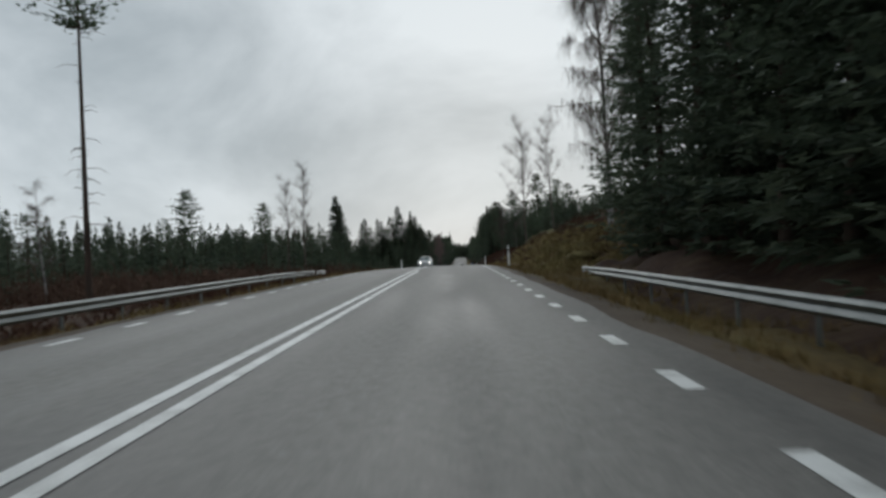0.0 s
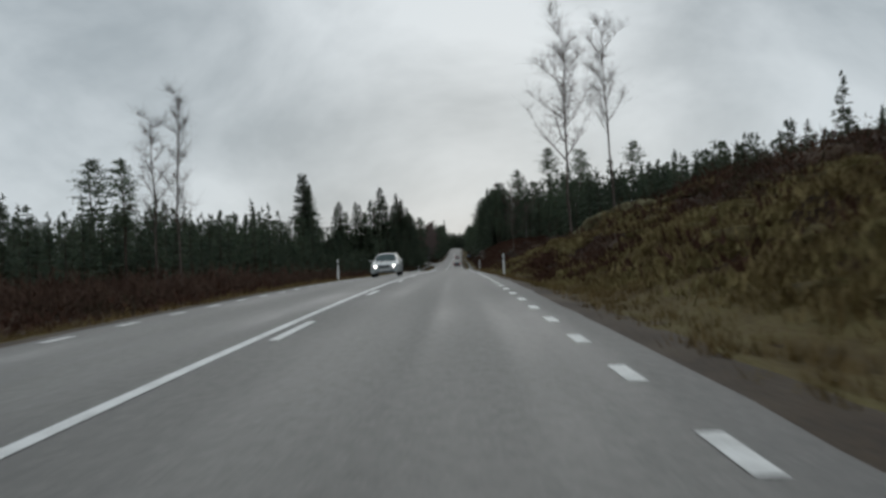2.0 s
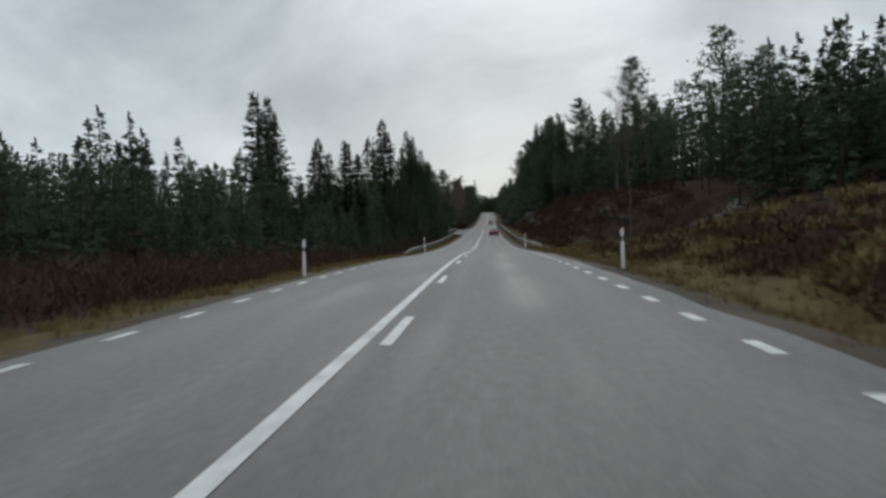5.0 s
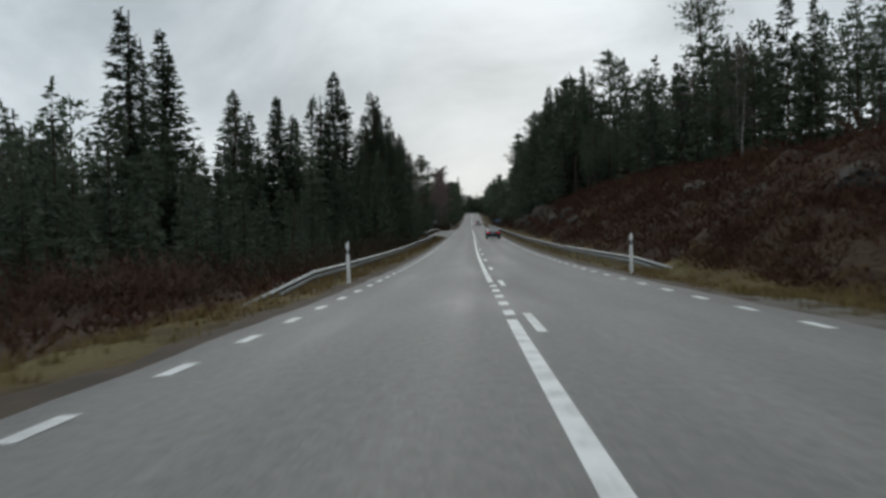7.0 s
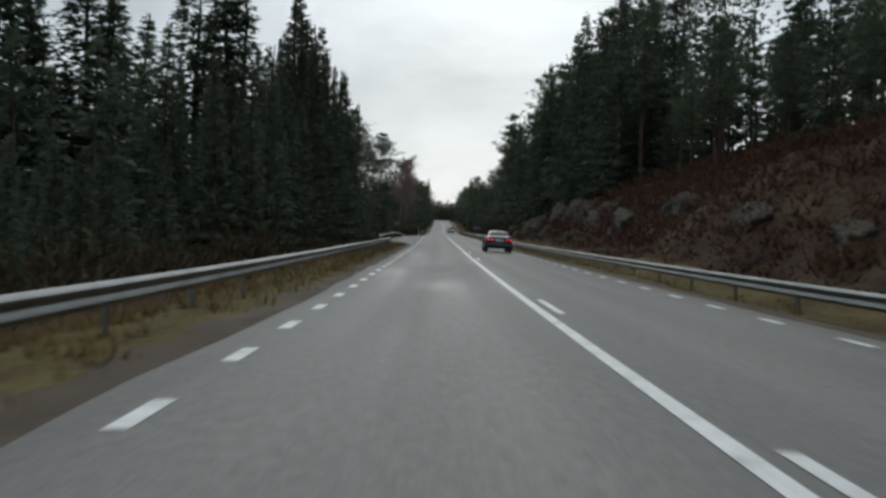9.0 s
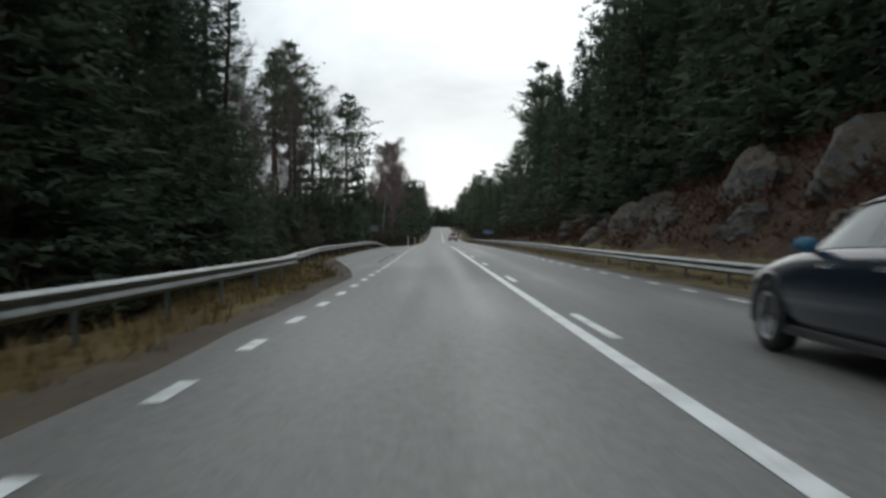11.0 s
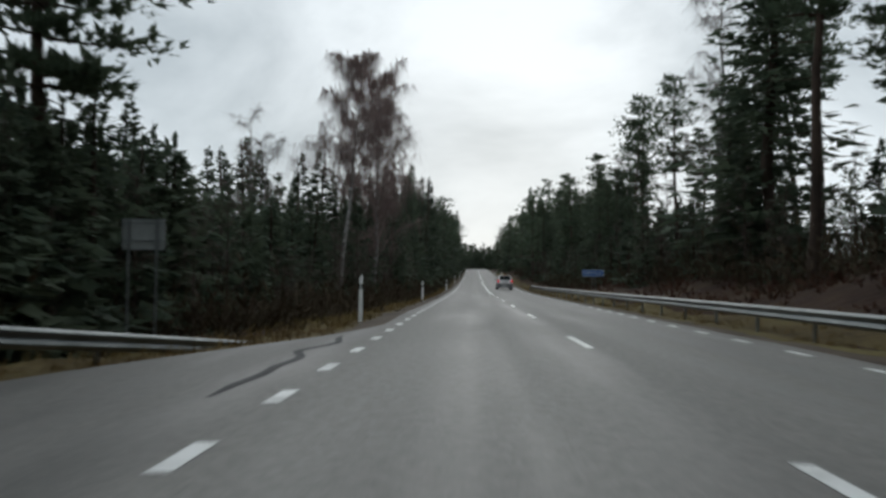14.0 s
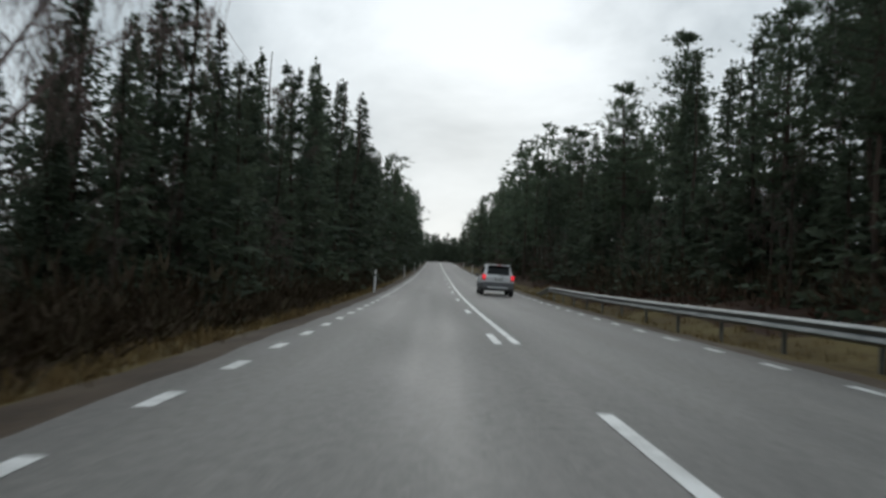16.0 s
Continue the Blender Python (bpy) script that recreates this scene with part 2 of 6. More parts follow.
mossy(M_ROCK)
M_ZINC = mat("galvanised_steel", [(.130, .146, .147), (.220, .240, .241)], .45, 2.5, 30, .15, metal=1.0, stretch=(1, .3, 1))
M_POSTWHITE = mat("white_plastic", [(.80, .80, .79), (.90, .90, .89)], .5, 3, 25, .1)
M_BLACK = mat("black_plastic", [(.012, .012, .013), (.028, .028, .03)], .5, 4, 40, .1)
M_REFLECT = mat("reflector", [(.55, .55, .55), (.75, .75, .75)], .2, 6, 60, .1)
M_SIGNBLUE = mat("blue_sign_face", [(.010, .085, .27), (.014, .105, .32)], .35, 2, 25, .05)
M_SIGNWHITE = mat("white_sign_film", [(.62, .64, .66), (.72, .74, .75)], .4, 3, 30, .05)
M_SIGNBACK = mat("grey_sign_back", [(.17, .185, .18), (.25, .265, .26)], .5, 2, 30, .1, metal=.4)
M_SILVER = mat("silver_car_paint", [(.66, .67, .68), (.76, .77, .78)], .35, 2, 120, .04, metal=.0)
M_SILVER2 = mat("pale_silver_paint", [(.42, .445, .445), (.50, .525, .525)], .26, 2, 120, .03, metal=.45)
M_CLAD = mat("grey_bumper_plastic", [(.10, .10, .105), (.15, .15, .155)], .6, 3, 60, .15)
M_BLACKPAINT = mat("dark_blue_car_paint", [(.008, .016, .028), (.012, .024, .040)], .18, 2, 80, .03, spec=.6)
M_MIRRORBLUE = mat("blue_mirror_cap", [(.02, .09, .16), (.03, .12, .20)], .25, 3, 60, .03)
M_TYRE = mat("tyre_rubber", [(.012, .012, .012), (.028, .028, .028)], .85, 5, 40, .3)
M_RIM = mat("alloy_rim", [(.50, .50, .51), (.66, .66, .67)], .35, 5, 40, .05, metal=.3)
M_GLASS = glass_mat("dark_car_glass", (.015, .018, .02))
M_GLASS2 = glass_mat("pale_car_glass", (.085, .115, .115))
M_TAIL = lamp_mat("lit_tail_lamp", (.9, .04, .06), .9)
M_TAILDIM = lamp_mat("red_lamp_glass", (.45, .03, .03), .25)
M_HEAD = lamp_mat("lit_headlamp", (1.0, .96, .88), 9.0)
M_PLATE = mat("plate_white", [(.55, .56, .56), (.64, .65, .65)], .4, 5, 40, .05)
M_CHROME = mat("chrome_trim", [(.55, .55, .55), (.65, .65, .65)], .15, 5, 40, .0, metal=1.0)


# ---- building helpers ----
def mesh_of(name, verts, faces, material, smooth=False):
    me = bpy.data.meshes.new(name)
    me.from_pydata([tuple(v) for v in verts], [], [tuple(f) for f in faces])
    me.materials.append(material)
    if smooth:
        me.polygons.foreach_set("use_smooth", [True] * len(me.polygons))
    me.update()
    return me


def part(name, bm, material, parent, label="", smooth=False):
    me = bpy.data.meshes.new(name)
    bm.to_mesh(me)
    bm.free()
    me.materials.append(material)
    if smooth:
        me.polygons.foreach_set("use_smooth", [True] * len(me.polygons))
    ob = new(name, me)
    ob.parent = parent
    return tagged(ob, label)


def child(name, me, parent, m=None, label=""):
    ob = new(name, me)
    ob.parent = parent
    if m is not None:
        ob.matrix_basis = m
    return tagged(ob, label)


def box_bm(x0, x1, y0, y1, z0, z1, bevel=0.0):
    bm = bmesh.new()
    bmesh.ops.create_cube(bm, size=1.0, matrix=Matrix.LocRotScale(((x0 + x1) / 2, (y0 + y1) / 2, (z0 + z1) / 2), None, (x1 - x0, y1 - y0, z1 - z0)))
    if bevel:
        bmesh.ops.bevel(bm, geom=bm.edges[:], offset=bevel, segments=2, profile=.6, affect="EDGES")
    return bm


def tube(points, radii, sides=6):
    """Vertices and faces of a tube along points."""
    verts, faces = [], []
    points = [Vector(p) for p in points]
    for i, (p, r) in enumerate(zip(points, radii)):
        d = (points[min(i + 1, len(points) - 1)] - points[max(i - 1, 0)]).normalized()
        a = d.orthogonal().normalized()
        if abs(d.z) > .9:
            a = (Vector((1, 0, 0)) - d * d.x).normalized()
        b = d.cross(a)
        for k in range(sides):
            t = 2 * math.pi * k / sides
            verts.append(p + (a * math.cos(t) + b * math.sin(t)) * r)
    for i in range(len(points) - 1):
        for k in range(sides):
            k2 = (k + 1) % sides
            faces.append((i * sides + k, i * sides + k2, (i + 1) * sides + k2, (i + 1) * sides + k))
    return verts, faces


def joined(pieces):
    verts, faces = [], []
    for v, f in pieces:
        o = len(verts)
        verts += v
        faces += [tuple(i + o for i in q) for q in f]
    return verts, faces


def at_road(u, y, dz=0.0, turn=0.0, scale=1.0):
    return pose(xr(y) + u, y, zr(y) + dz, 0, 0, turn) @ Matrix.Diagonal((scale, scale, scale, 1))


# ---- the ground: one sheet to the horizon ----
REACH = (4.9, 6.0, 7.5, 9.0, 11.0, 14.0, 18.0, 26.0, 40.0, 80.0, 200.0)
RIGHT = [(-60, (-.2, -.5, -.75, -.6, -.1, .6, 1.5, 3, 5, 8, 10)), (25, (-.2, -.5, -.8, -.5, .0, .8, 1.8, 3.2, 5, 8, 10)),
         (48, (-.2, -.35, -.45, .1, .7, 1.3, 1.9, 2.8, 4, 7, 10)), (62, (-.2, -.25, .2, .8, 1.4, 1.9, 2.6, 4.0, 5, 6, 8)),
         (108, (-.3, -.8, -.5, .6, 2.0, 3.3, 4.6, 6.8, 8.2, 9, 10)), (127, (-.3, -.6, -.4, .3, 1.0, 1.9, 2.8, 3.9, 5.2, 8, 10)),
         (150, (-.25, -.55, -.35, .3, 1.0, 1.7, 2.2, 2.9, 3.9, 6, 8)), (180, (-.2, -.5, -.3, .0, .5, 1.2, 2.0, 3.5, 4.7, 7, 9)),
         (200, (-.2, -.3, -.3, -.3, -.25, .0, .8, 3.4, 5.2, 7, 9)), (216, (-.2, -.3, -.3, -.3, -.25, .0, .9, 3.6, 5.6, 8, 10)),
         (236, (-.2, -.3, .1, 1.1, 2.8, 4.3, 4.9, 5.6, 6.6, 9, 12)), (265, (-.2, -.3, .1, 1.1, 2.6, 4.4, 5.4, 6.6, 7.8, 11, 14)), (300, (-.2, -.3, .2, 1.3, 2.9, 4.9, 6.4, 8.0, 9.5, 13, 16)),
         (340, (-.2, -.3, .6, 2.0, 3.6, 5, 6.5, 9, 12, 16, 20)), (385, (-.2, -.3, .3, .9, 1.6, 2.4, 3.4, 5, 7, 10, 14)),
         (430, (-.2, -.3, .0, .5, 1.0, 1.4, 2, 3, 4, 6, 8)), (540, (-.2, -.4, -.2, .0, .3, .6, 1, 1.5, 2, 4, 6)), (1000, (-.2, -.4, -.2, 0, .3, .6, 1, 1.5, 2, 4, 6))]
LEFT = [(-60, (-.2, -.5, -.8, -1.0, -1.3, -1.5, -1.6, -1.6, -1.3, -.5, 1)), (70, (-.2, -.5, -.8, -1.0, -1.3, -1.5, -1.6, -1.6, -1.3, -.5, 1)),
        (110, (-.2, -.3, -.5, -.7, -1.0, -1.2, -1.3, -1.4, -1.2, -.5, 1)), (230, (-.2, -.3, -.6, -.9, -1.2, -1.4, -1.5, -1.5, -1.3, -.5, 1)),
        (335, (-.2, -.3, -.5, -.8, -1.2, -1.4, -1.5, -1.5, -1.3, -.5, 1)), (356, (-.35, -.38, -.4, -.45, -1.1, -1.4, -1.5, -1.4, -1.2, -.5, 1)),
        (415, (-.35, -.38, -.4, -.45, -1.0, -1.3, -1.4, -1.4, -1.2, -.5, 1)), (432, (-.2, -.35, -.6, -.8, -1.0, -1.1, -1.2, -1.2, -1, -.3, 1)),
        (475, (-.25, -.6, -.9, -1.0, -1.0, -.9, -.8, -.5, 0, 1, 2)), (1000, (-.25, -.6, -.9, -1.0, -1.0, -.9, -.8, -.5, 0, 1, 2))]


def verge(u, y):
    """Height of the open ground over the road's crown, beside the road."""
    rows = RIGHT if u > 0 else LEFT
    d = abs(u)
    y = min(max(y, rows[0][0]), rows[-1][0] - .001)
    for (ya, ra), (yb, rb) in zip(rows, rows[1:]):
        if ya <= y < yb:
            k = (y - ya) / (yb - ya)
            k = k * k * (3 - 2 * k)
            return float(np.interp(d, REACH, ra) * (1 - k) + np.interp(d, REACH, rb) * k)
    return 0.0


RIDGE = ((7.9, 127), (7.4, 133), (7.0, 140), (7.3, 141), (12.2, 141.1), (11.0, 143), (10.2, 146), (9.5, 151.5), (8.4, 157))


def hump(u, y):
    """Where grassy humps stand out of the heath on the bank."""
    ridge = 0.0
    for (a, b), (c, d) in zip(RIDGE, RIDGE[1:]):
        k = min(1, max(0, (y - b) / (d - b)))
        ridge = max(ridge, math.exp(-((u - a - (c - a) * k) / .75) ** 2 - max(0, b - y, y - d) ** 2 / 3))
    return .95 * ridge + noise.noise(Vector((u * .42, y * .30, 5.5))) + .55 * noise.noise(Vector((u * .95, y * .62, 2.5)))


def ground_z(u, y):
    """Height of the ground over the crown of the road, with its bumps."""
    d = abs(u)
    if d < 4.9:
        return -CROSSFALL * d - .30 + max(0, d - 4.3) / .6 * (.30 + CROSSFALL * d + verge(4.9 if u > 0 else -4.9, y))
    bump = min(1, (d - 4.9) / 4)
    n = noise.noise(Vector((u * .35, y * .35, 3.1))) * .30 + noise.noise(Vector((u * .11, y * .11, 7.7))) * .6
    n += noise.noise(Vector((u * 1.3, y * 1.3, 1.7))) * .10
    if u > 0 and y < 240:
        n += .85 * hump(u, y) * min(1, max(0, d - 6) / 3) * min(1, max(.12, (abs(y - 207) - 10) / 10))
    if u < 0 and 335 < y < 425 and d < 9:
        bump *= .05
    return verge(u, y) + n * bump * (1.0 if u > 0 else .5)


def build_ground():
    us = [4.3, 4.6, 4.9, 5.3, 5.8, 6.4, 7, 7.6, 8.2, 8.8, 9.4, 10, 10.8, 11.6, 12.5, 13.5, 14.5, 16, 18, 20, 23, 26, 30, 35, 42, 50, 62, 80, 110, 150, 200, 320, 600, 1200, 3000]
    us = [-u for u in reversed(us)] + [-2, 0, 2] + us
    ys = [-900, -400, -200, -120, -80] + [-60 + 1.5 * i for i in range(66)] + [39 + .75 * i for i in range(268)] + [240 + 1.5 * i for i in range(200)] + [540 + 6 * i for i in range(70)] + [970, 1050, 1200, 1600, 2400, 3600]
    verts = [(xr(y) + u, y, zr(y) + ground_z(u, y)) for y in ys for u in us]
    n = len(us)
    faces = [(i * n + j, i * n + j + 1, (i + 1) * n + j + 1, (i + 1) * n + j) for i in range(len(ys) - 1) for j in range(n - 1)]
    ob = new("ground", mesh_of("ground", verts, faces, M_GROUND, True))
    tagged(ob, "brown moorland ground with heather and withered grass", "ground", kind="structure")


build_ground()


# ---- road ----
def strip(y0, y1, step, left, right, lift, name, material, label, skirt=.25):
    """A paved band with sides, between two lateral lines that may depend on y."""
    verts, faces = [], []
    n = max(1, int(round((y1 - y0) / step)))
    cols = 8
    for i in range(n + 1):
        y = y0 + (y1 - y0) * i / n
        a, b = left(y), right(y)
        row = [a + (b - a) * k / cols for k in range(cols + 1)]
        if a < 0 < b:
            row[min(range(1, cols), key=lambda k: abs(row[k]))] = 0.0
        for u in row:
            verts.append((xr(y) + u, y, road_z(u, y) + lift))
        verts.append((xr(y) + a - .05, y, road_z(a, y) + lift - skirt))
        verts.append((xr(y) + b + .05, y, road_z(b, y) + lift - skirt))
    w = cols + 3
    for i in range(n):
        o, q = i * w, (i + 1) * w
        for k in range(cols):
            faces.append((o + k, o + k + 1, q + k + 1, q + k))
        faces.append((o + cols + 1, o, q, q + cols + 1))
        faces.append((o + cols, o + cols + 2, q + cols + 2, q + cols))
    me = mesh_of(name, verts, faces, material)
    flat = me.uv_layers.new(name="along_road")
    for loop, uv in zip(me.loops, flat.data):
        x, y, _ = me.vertices[loop.vertex_index].co
        uv.uv = (x - xr(y), y)
    return tagged(new(name, me), label, "road", kind="structure")


def left_edge(y):
    bay = min(max((y - 335) / 34, 0), 1) * (1 - min(max((y - 410) / 16, 0), 1))
    bay = bay * bay * (3 - 2 * bay)
    return -4.12 - 3.45 * bay + .10 * noise.noise(Vector((y * .35, 1.5, 0))) + .04 * noise.noise(Vector((y * 1.7, 6.5, 0)))


def right_edge(y):
    return float(np.interp(y, (200, 290, 340, 430, 470), (4.30, 4.15, 3.80, 3.80, 4.15))) + .10 * noise.noise(Vector((y * .35, 9.5, 0))) + .04 * noise.noise(Vector((y * 1.7, 3.5, 0)))


strip(-120, 955, 1.5, left_edge, right_edge, 0, "road", M_ASPHALT, "wet grey asphalt country road with worn wheel tracks")


def shoulder(edge, side, label):
    """The muddy gravel band between the asphalt's ragged edge and the grass."""
    offs = (-.18, .0, .22, .5, .8, 1.1, 1.4)
    verts, faces = [], []
    for i in range(701):
        y = -60 + i * 1.5
        e = edge(y)
        wide = 1 + .35 * noise.noise(Vector((y * .11, side * 4.0, 2.0)))
        for k, o in enumerate(offs):
            u = e + side * o * (wide if o > 0 else 1)
            low = ground_z(u if abs(u) > 4.9 else side * 4.91, y)
            q = min(1, max(0, o / 1.1))
            z = (road_z(e, y) - zr(y)) * (1 - q) + (low + .035) * q - (.03 if o < .1 else .012) - (.12 if k == 6 else 0)
            z += .025 * noise.noise(Vector((u * 2.1, y * 1.3, 8.0))) * (o > .1)
            verts.append((xr(y) + u, y, zr(y) + z))
    n = len(offs)
    for i in range(700):
        for k in range(n - 1):
            f = (i * n + k, i * n + k + 1, (i + 1) * n + k + 1, (i + 1) * n + k)
            faces.append(f if side > 0 else f[::-1])
    tagged(new("shoulder", mesh_of("shoulder", verts, faces, M_SHOULDER, True)), label, "road shoulder", kind="structure")


def grass_verge(edge, side, label):
    """Short withered grass between the shoulder and the open ground."""
    offs = (.5, .72, 1.1, 1.6, 2.1, 2.6, 3.1, 3.5)
    verts, faces = [], []
    for i in range(936):
        y = -60 + i * .8
        e = edge(y)
        e = side * max(abs(e), 4.0) - side * (.30 if side < 0 and y < 290 else .0)
        for k, o in enumerate(offs):
            ragged = .30 * noise.noise(Vector((y * .6, side * 7.0, k * .4))) * (k < 2)
            u = e + side * (o + ragged)
            z = ground_z(u if abs(u) > 4.95 else side * 4.95, y) + .05 + .05 * noise.noise(Vector((u * 3.0, y * 2.2, 4.0))) - (.14 if k in (0, 7) else 0)
            verts.append((xr(y) + u, y, zr(y) + z))
    n = len(offs)
    for i in range(935):
        for k in range(n - 1):
            f = (i * n + k, i * n + k + 1, (i + 1) * n + k + 1, (i + 1) * n + k)
            faces.append(f if side > 0 else f[::-1])
    tagged(new("verge", mesh_of("verge", verts, faces, M_VERGE, True)), label, "grass verge", kind="structure")


grass_verge(left_edge, -1, "short withered grass verge beside the muddy shoulder")
grass_verge(right_edge, 1, "short withered grass verge beside the muddy shoulder")
shoulder(left_edge, -1, "muddy brown gravel shoulder along the asphalt's edge")
shoulder(right_edge, 1, "muddy brown gravel shoulder along the asphalt's edge")


def side_track():
    """A gravel track that leaves the road to the right."""
    verts, faces = [], []
    for i in range(25):
        u = 4.1 + i * .8
        mid, half = 212.6 + .22 * (u - 4.1) + .012 * (u - 4.1) ** 2, 1.7 + 5.2 * max(0, 1 - (u - 4.1) / 4.5) ** 2
        for k in range(9):
            y = mid + half * (k / 4 - 1) + .3 * noise.noise(Vector((u * .7, k * 3.0, 1)))
            z = max(ground_z(max(u, 4.91), y) + .06, road_z(u, y) - zr(y) - .02) if u < 6.5 else ground_z(u, y) + .06
            verts.append((xr(y) + u, y, zr(y) + z - (.10 if k in (0, 8) else 0)))
        if i:
            o = (i - 1) * 9
            faces += [(o + k, o + 9 + k, o + 10 + k, o + k + 1) for k in range(8)]
    tagged(new("side_track", mesh_of("side_track", verts, faces, M_TRACK, True)), "pale gravel track leaving the road between grassy verges", "track", kind="structure")


side_track()


def dashes(name, label, runs, u, width=.12):
    """Painted lines: runs are (start, end) along the road."""
    verts, faces = [], []
    for a, b in runs:
        n = max(1, int((b - a) / 3))
        for i in range(n + 1):
            y = a + (b - a) * i / n
            for s in (-.5, .5):
                x = u(y) + s * width
                verts.append((xr(y) + x, y, road_z(x, y) + .006))
            if i:
                k = len(verts) - 4
                faces.append((k, k + 1, k + 3, k + 2))
    ob = new(name, mesh_of(name, verts, faces, M_PAINT))
    tagged(ob, label, "road marking", kind="structure")


def every(a, b, period, phase, length):
    k = math.ceil((a - phase) / period)
    out = []
    while phase + k * period < b:
        out.append((phase + k * period, phase + k * period + length))
        k += 1
    return out


dashes("edge_line", "short white dashes along the road's edge", every(-60, 900, 3, -.6, 1.0), lambda y: float(np.interp(y, (225, 320, 345, 425, 455), (3.74, 3.55, 3.28, 3.30, 3.74))), .16)
dashes("edge_line", "short white dashes along the road's edge", every(-60, 900, 3, -.5, 1.0), lambda y: -3.64, .16)
dashes("centre_line", "white unbroken line in the road's middle", [(-60, 210.9), (223, 395)], lambda y: -.14, .15)
dashes("centre_line", "short white dashes in the road's middle", every(211.5, 222.4, 2.2, 211.7, 1.0), lambda y: -.12, .16)
dashes("centre_line", "white unbroken line in the road's middle", [(-60, 44.3)], lambda y: .15, .13)
dashes("centre_line", "white dashes in the road's middle", every(54, 160, 12, 54.3, 3) + every(160, 280, 12, 161, 3) + every(285, 395, 12, 296.5, 3), lambda y: .14, .13)
dashes("centre_line", "white dashes in the road's middle", every(400, 474, 12, 404.5, 3), lambda y: .0, .13)
dashes("centre_line", "white unbroken line in the road's middle", [(475, 760)], lambda y: .0, .13)
dashes("centre_line", "white dashes in the road's middle", every(474, 760, 12, 475, 2.6), lambda y: -.31, .13)


def patch(u0, u1, y0, y1, wob):
    """A darker repair or wet patch in the asphalt, with an uneven edge."""
    verts, faces = [], []
    n = 24
    for i in range(n + 1):
        y = y0 + (y1 - y0) * i / n
        taper = min(1, i / 3, (n - i) / 3)
        mid = (u0 + u1) / 2 + noise.noise(Vector((y * .5, wob, 0))) * .35
        half = (u1 - u0) / 2 * taper * (1 + .5 * noise.noise(Vector((y * .9, wob, 4)))) + .02
        for s in (-1, 1):
            u = mid + s * half
            verts.append((xr(y) + u, y, road_z(u, y) + .004))
        if i:
            k = len(verts) - 4
            faces.append((k, k + 1, k + 3, k + 2))
    ob = new("asphalt_patch", mesh_of("asphalt_patch", verts, faces, M_PATCH))
    tagged(ob, "dark repaired crack in the grey asphalt", "road patch", kind="structure")


patch(-4.36, -4.26, 352, 372, 1)
patch(-4.42, -4.31, 411, 421, 9)


# ---- guardrails ----
def guardrail(line, label, post_step=4.0):
    """line: (y, lateral, height of the beam's middle over the crown) at knots; the beam is a W profile on posts."""
    rail = tagged(new("guardrail"), label, "guardrail")
    ky, ku, kz = zip(*line)
    side = 1 if ku[len(ku) // 2] > 0 else -1
    prof = [(.0, .155), (.012, .15), (.078, .105), (.082, .075), (.018, .02), (.012, .0), (.018, -.02), (.082, -.075), (.078, -.105), (.012, -.15), (.0, -.155)]
    m = len(prof)
    count = max(1, round((ky[-1] - ky[0]) / 4.0))
    length = (ky[-1] - ky[0]) / count
    for k in range(count):
        # each section laps over the next one
        verts, faces = [], []
        y0, y1 = ky[0] + k * length, ky[0] + (k + 1) * length + (.30 if k < count - 1 else 0)
        for i in range(5):
            y = y0 + (y1 - y0) * i / 4
            u, z = float(np.interp(y, ky, ku)), float(np.interp(y, ky, kz))
            lap = .004 * (1 - 2 * i / 4)
            for sgn in (0, 1):
                for o, h in prof:
                    verts.append((xr(y) + u - side * (o - sgn * .006 + lap), y, zr(y) + z + h))
        for i in range(4):
            a, b = i * 2 * m, (i + 1) * 2 * m
            for j in range(m - 1):
                faces.append((a + j, a + j + 1, b + j + 1, b + j))
                faces.append((a + m + j, b + m + j, b + m + j + 1, a + m + j + 1))
            faces.append((a, b, b + m, a + m))
            faces.append((a + m - 1, a + 2 * m - 1, b + 2 * m - 1, b + m - 1))
        child("beam", mesh_of("beam", verts, faces, M_ZINC, True), rail)
    y = ky[0] + .4
    post_me = guard_post
    while y < ky[-1]:
        u, z = float(np.interp(y, ky, ku)), float(np.interp(y, ky, kz))
        if z > -.25:
            child("post", post_me, rail, pose(xr(y) + u + side * .10, y, zr(y) + z + .12))
            child("spacer", guard_spacer, rail, pose(xr(y) + u + side * .04, y, zr(y) + z))
            child("bolt", guard_bolt, rail, pose(xr(y) + u - side * .016, y, zr(y) + z, 0, 90, 0))
        y += post_step
    return rail


bm = box_bm(-.03, .03, -.055, .055, -1.25, 0, .006)
guard_post = bpy.data.meshes.new("post")
bm.to_mesh(guard_post)
bm.free()
guard_post.materials.append(M_ZINC)
bm = box_bm(-.05, .035, -.045, .045, -.12, .12, .006)
guard_spacer = bpy.data.meshes.new("spacer")
bm.to_mesh(guard_spacer)
bm.free()
guard_spacer.materials.append(M_ZINC)
bm = bmesh.new()
bmesh.ops.create_cone(bm, cap_ends=True, segments=8, radius1=.018, radius2=.014, depth=.02)
guard_bolt = bpy.data.meshes.new("bolt")
bm.to_mesh(guard_bolt)
bm.free()
guard_bolt.materials.append(M_ZINC)

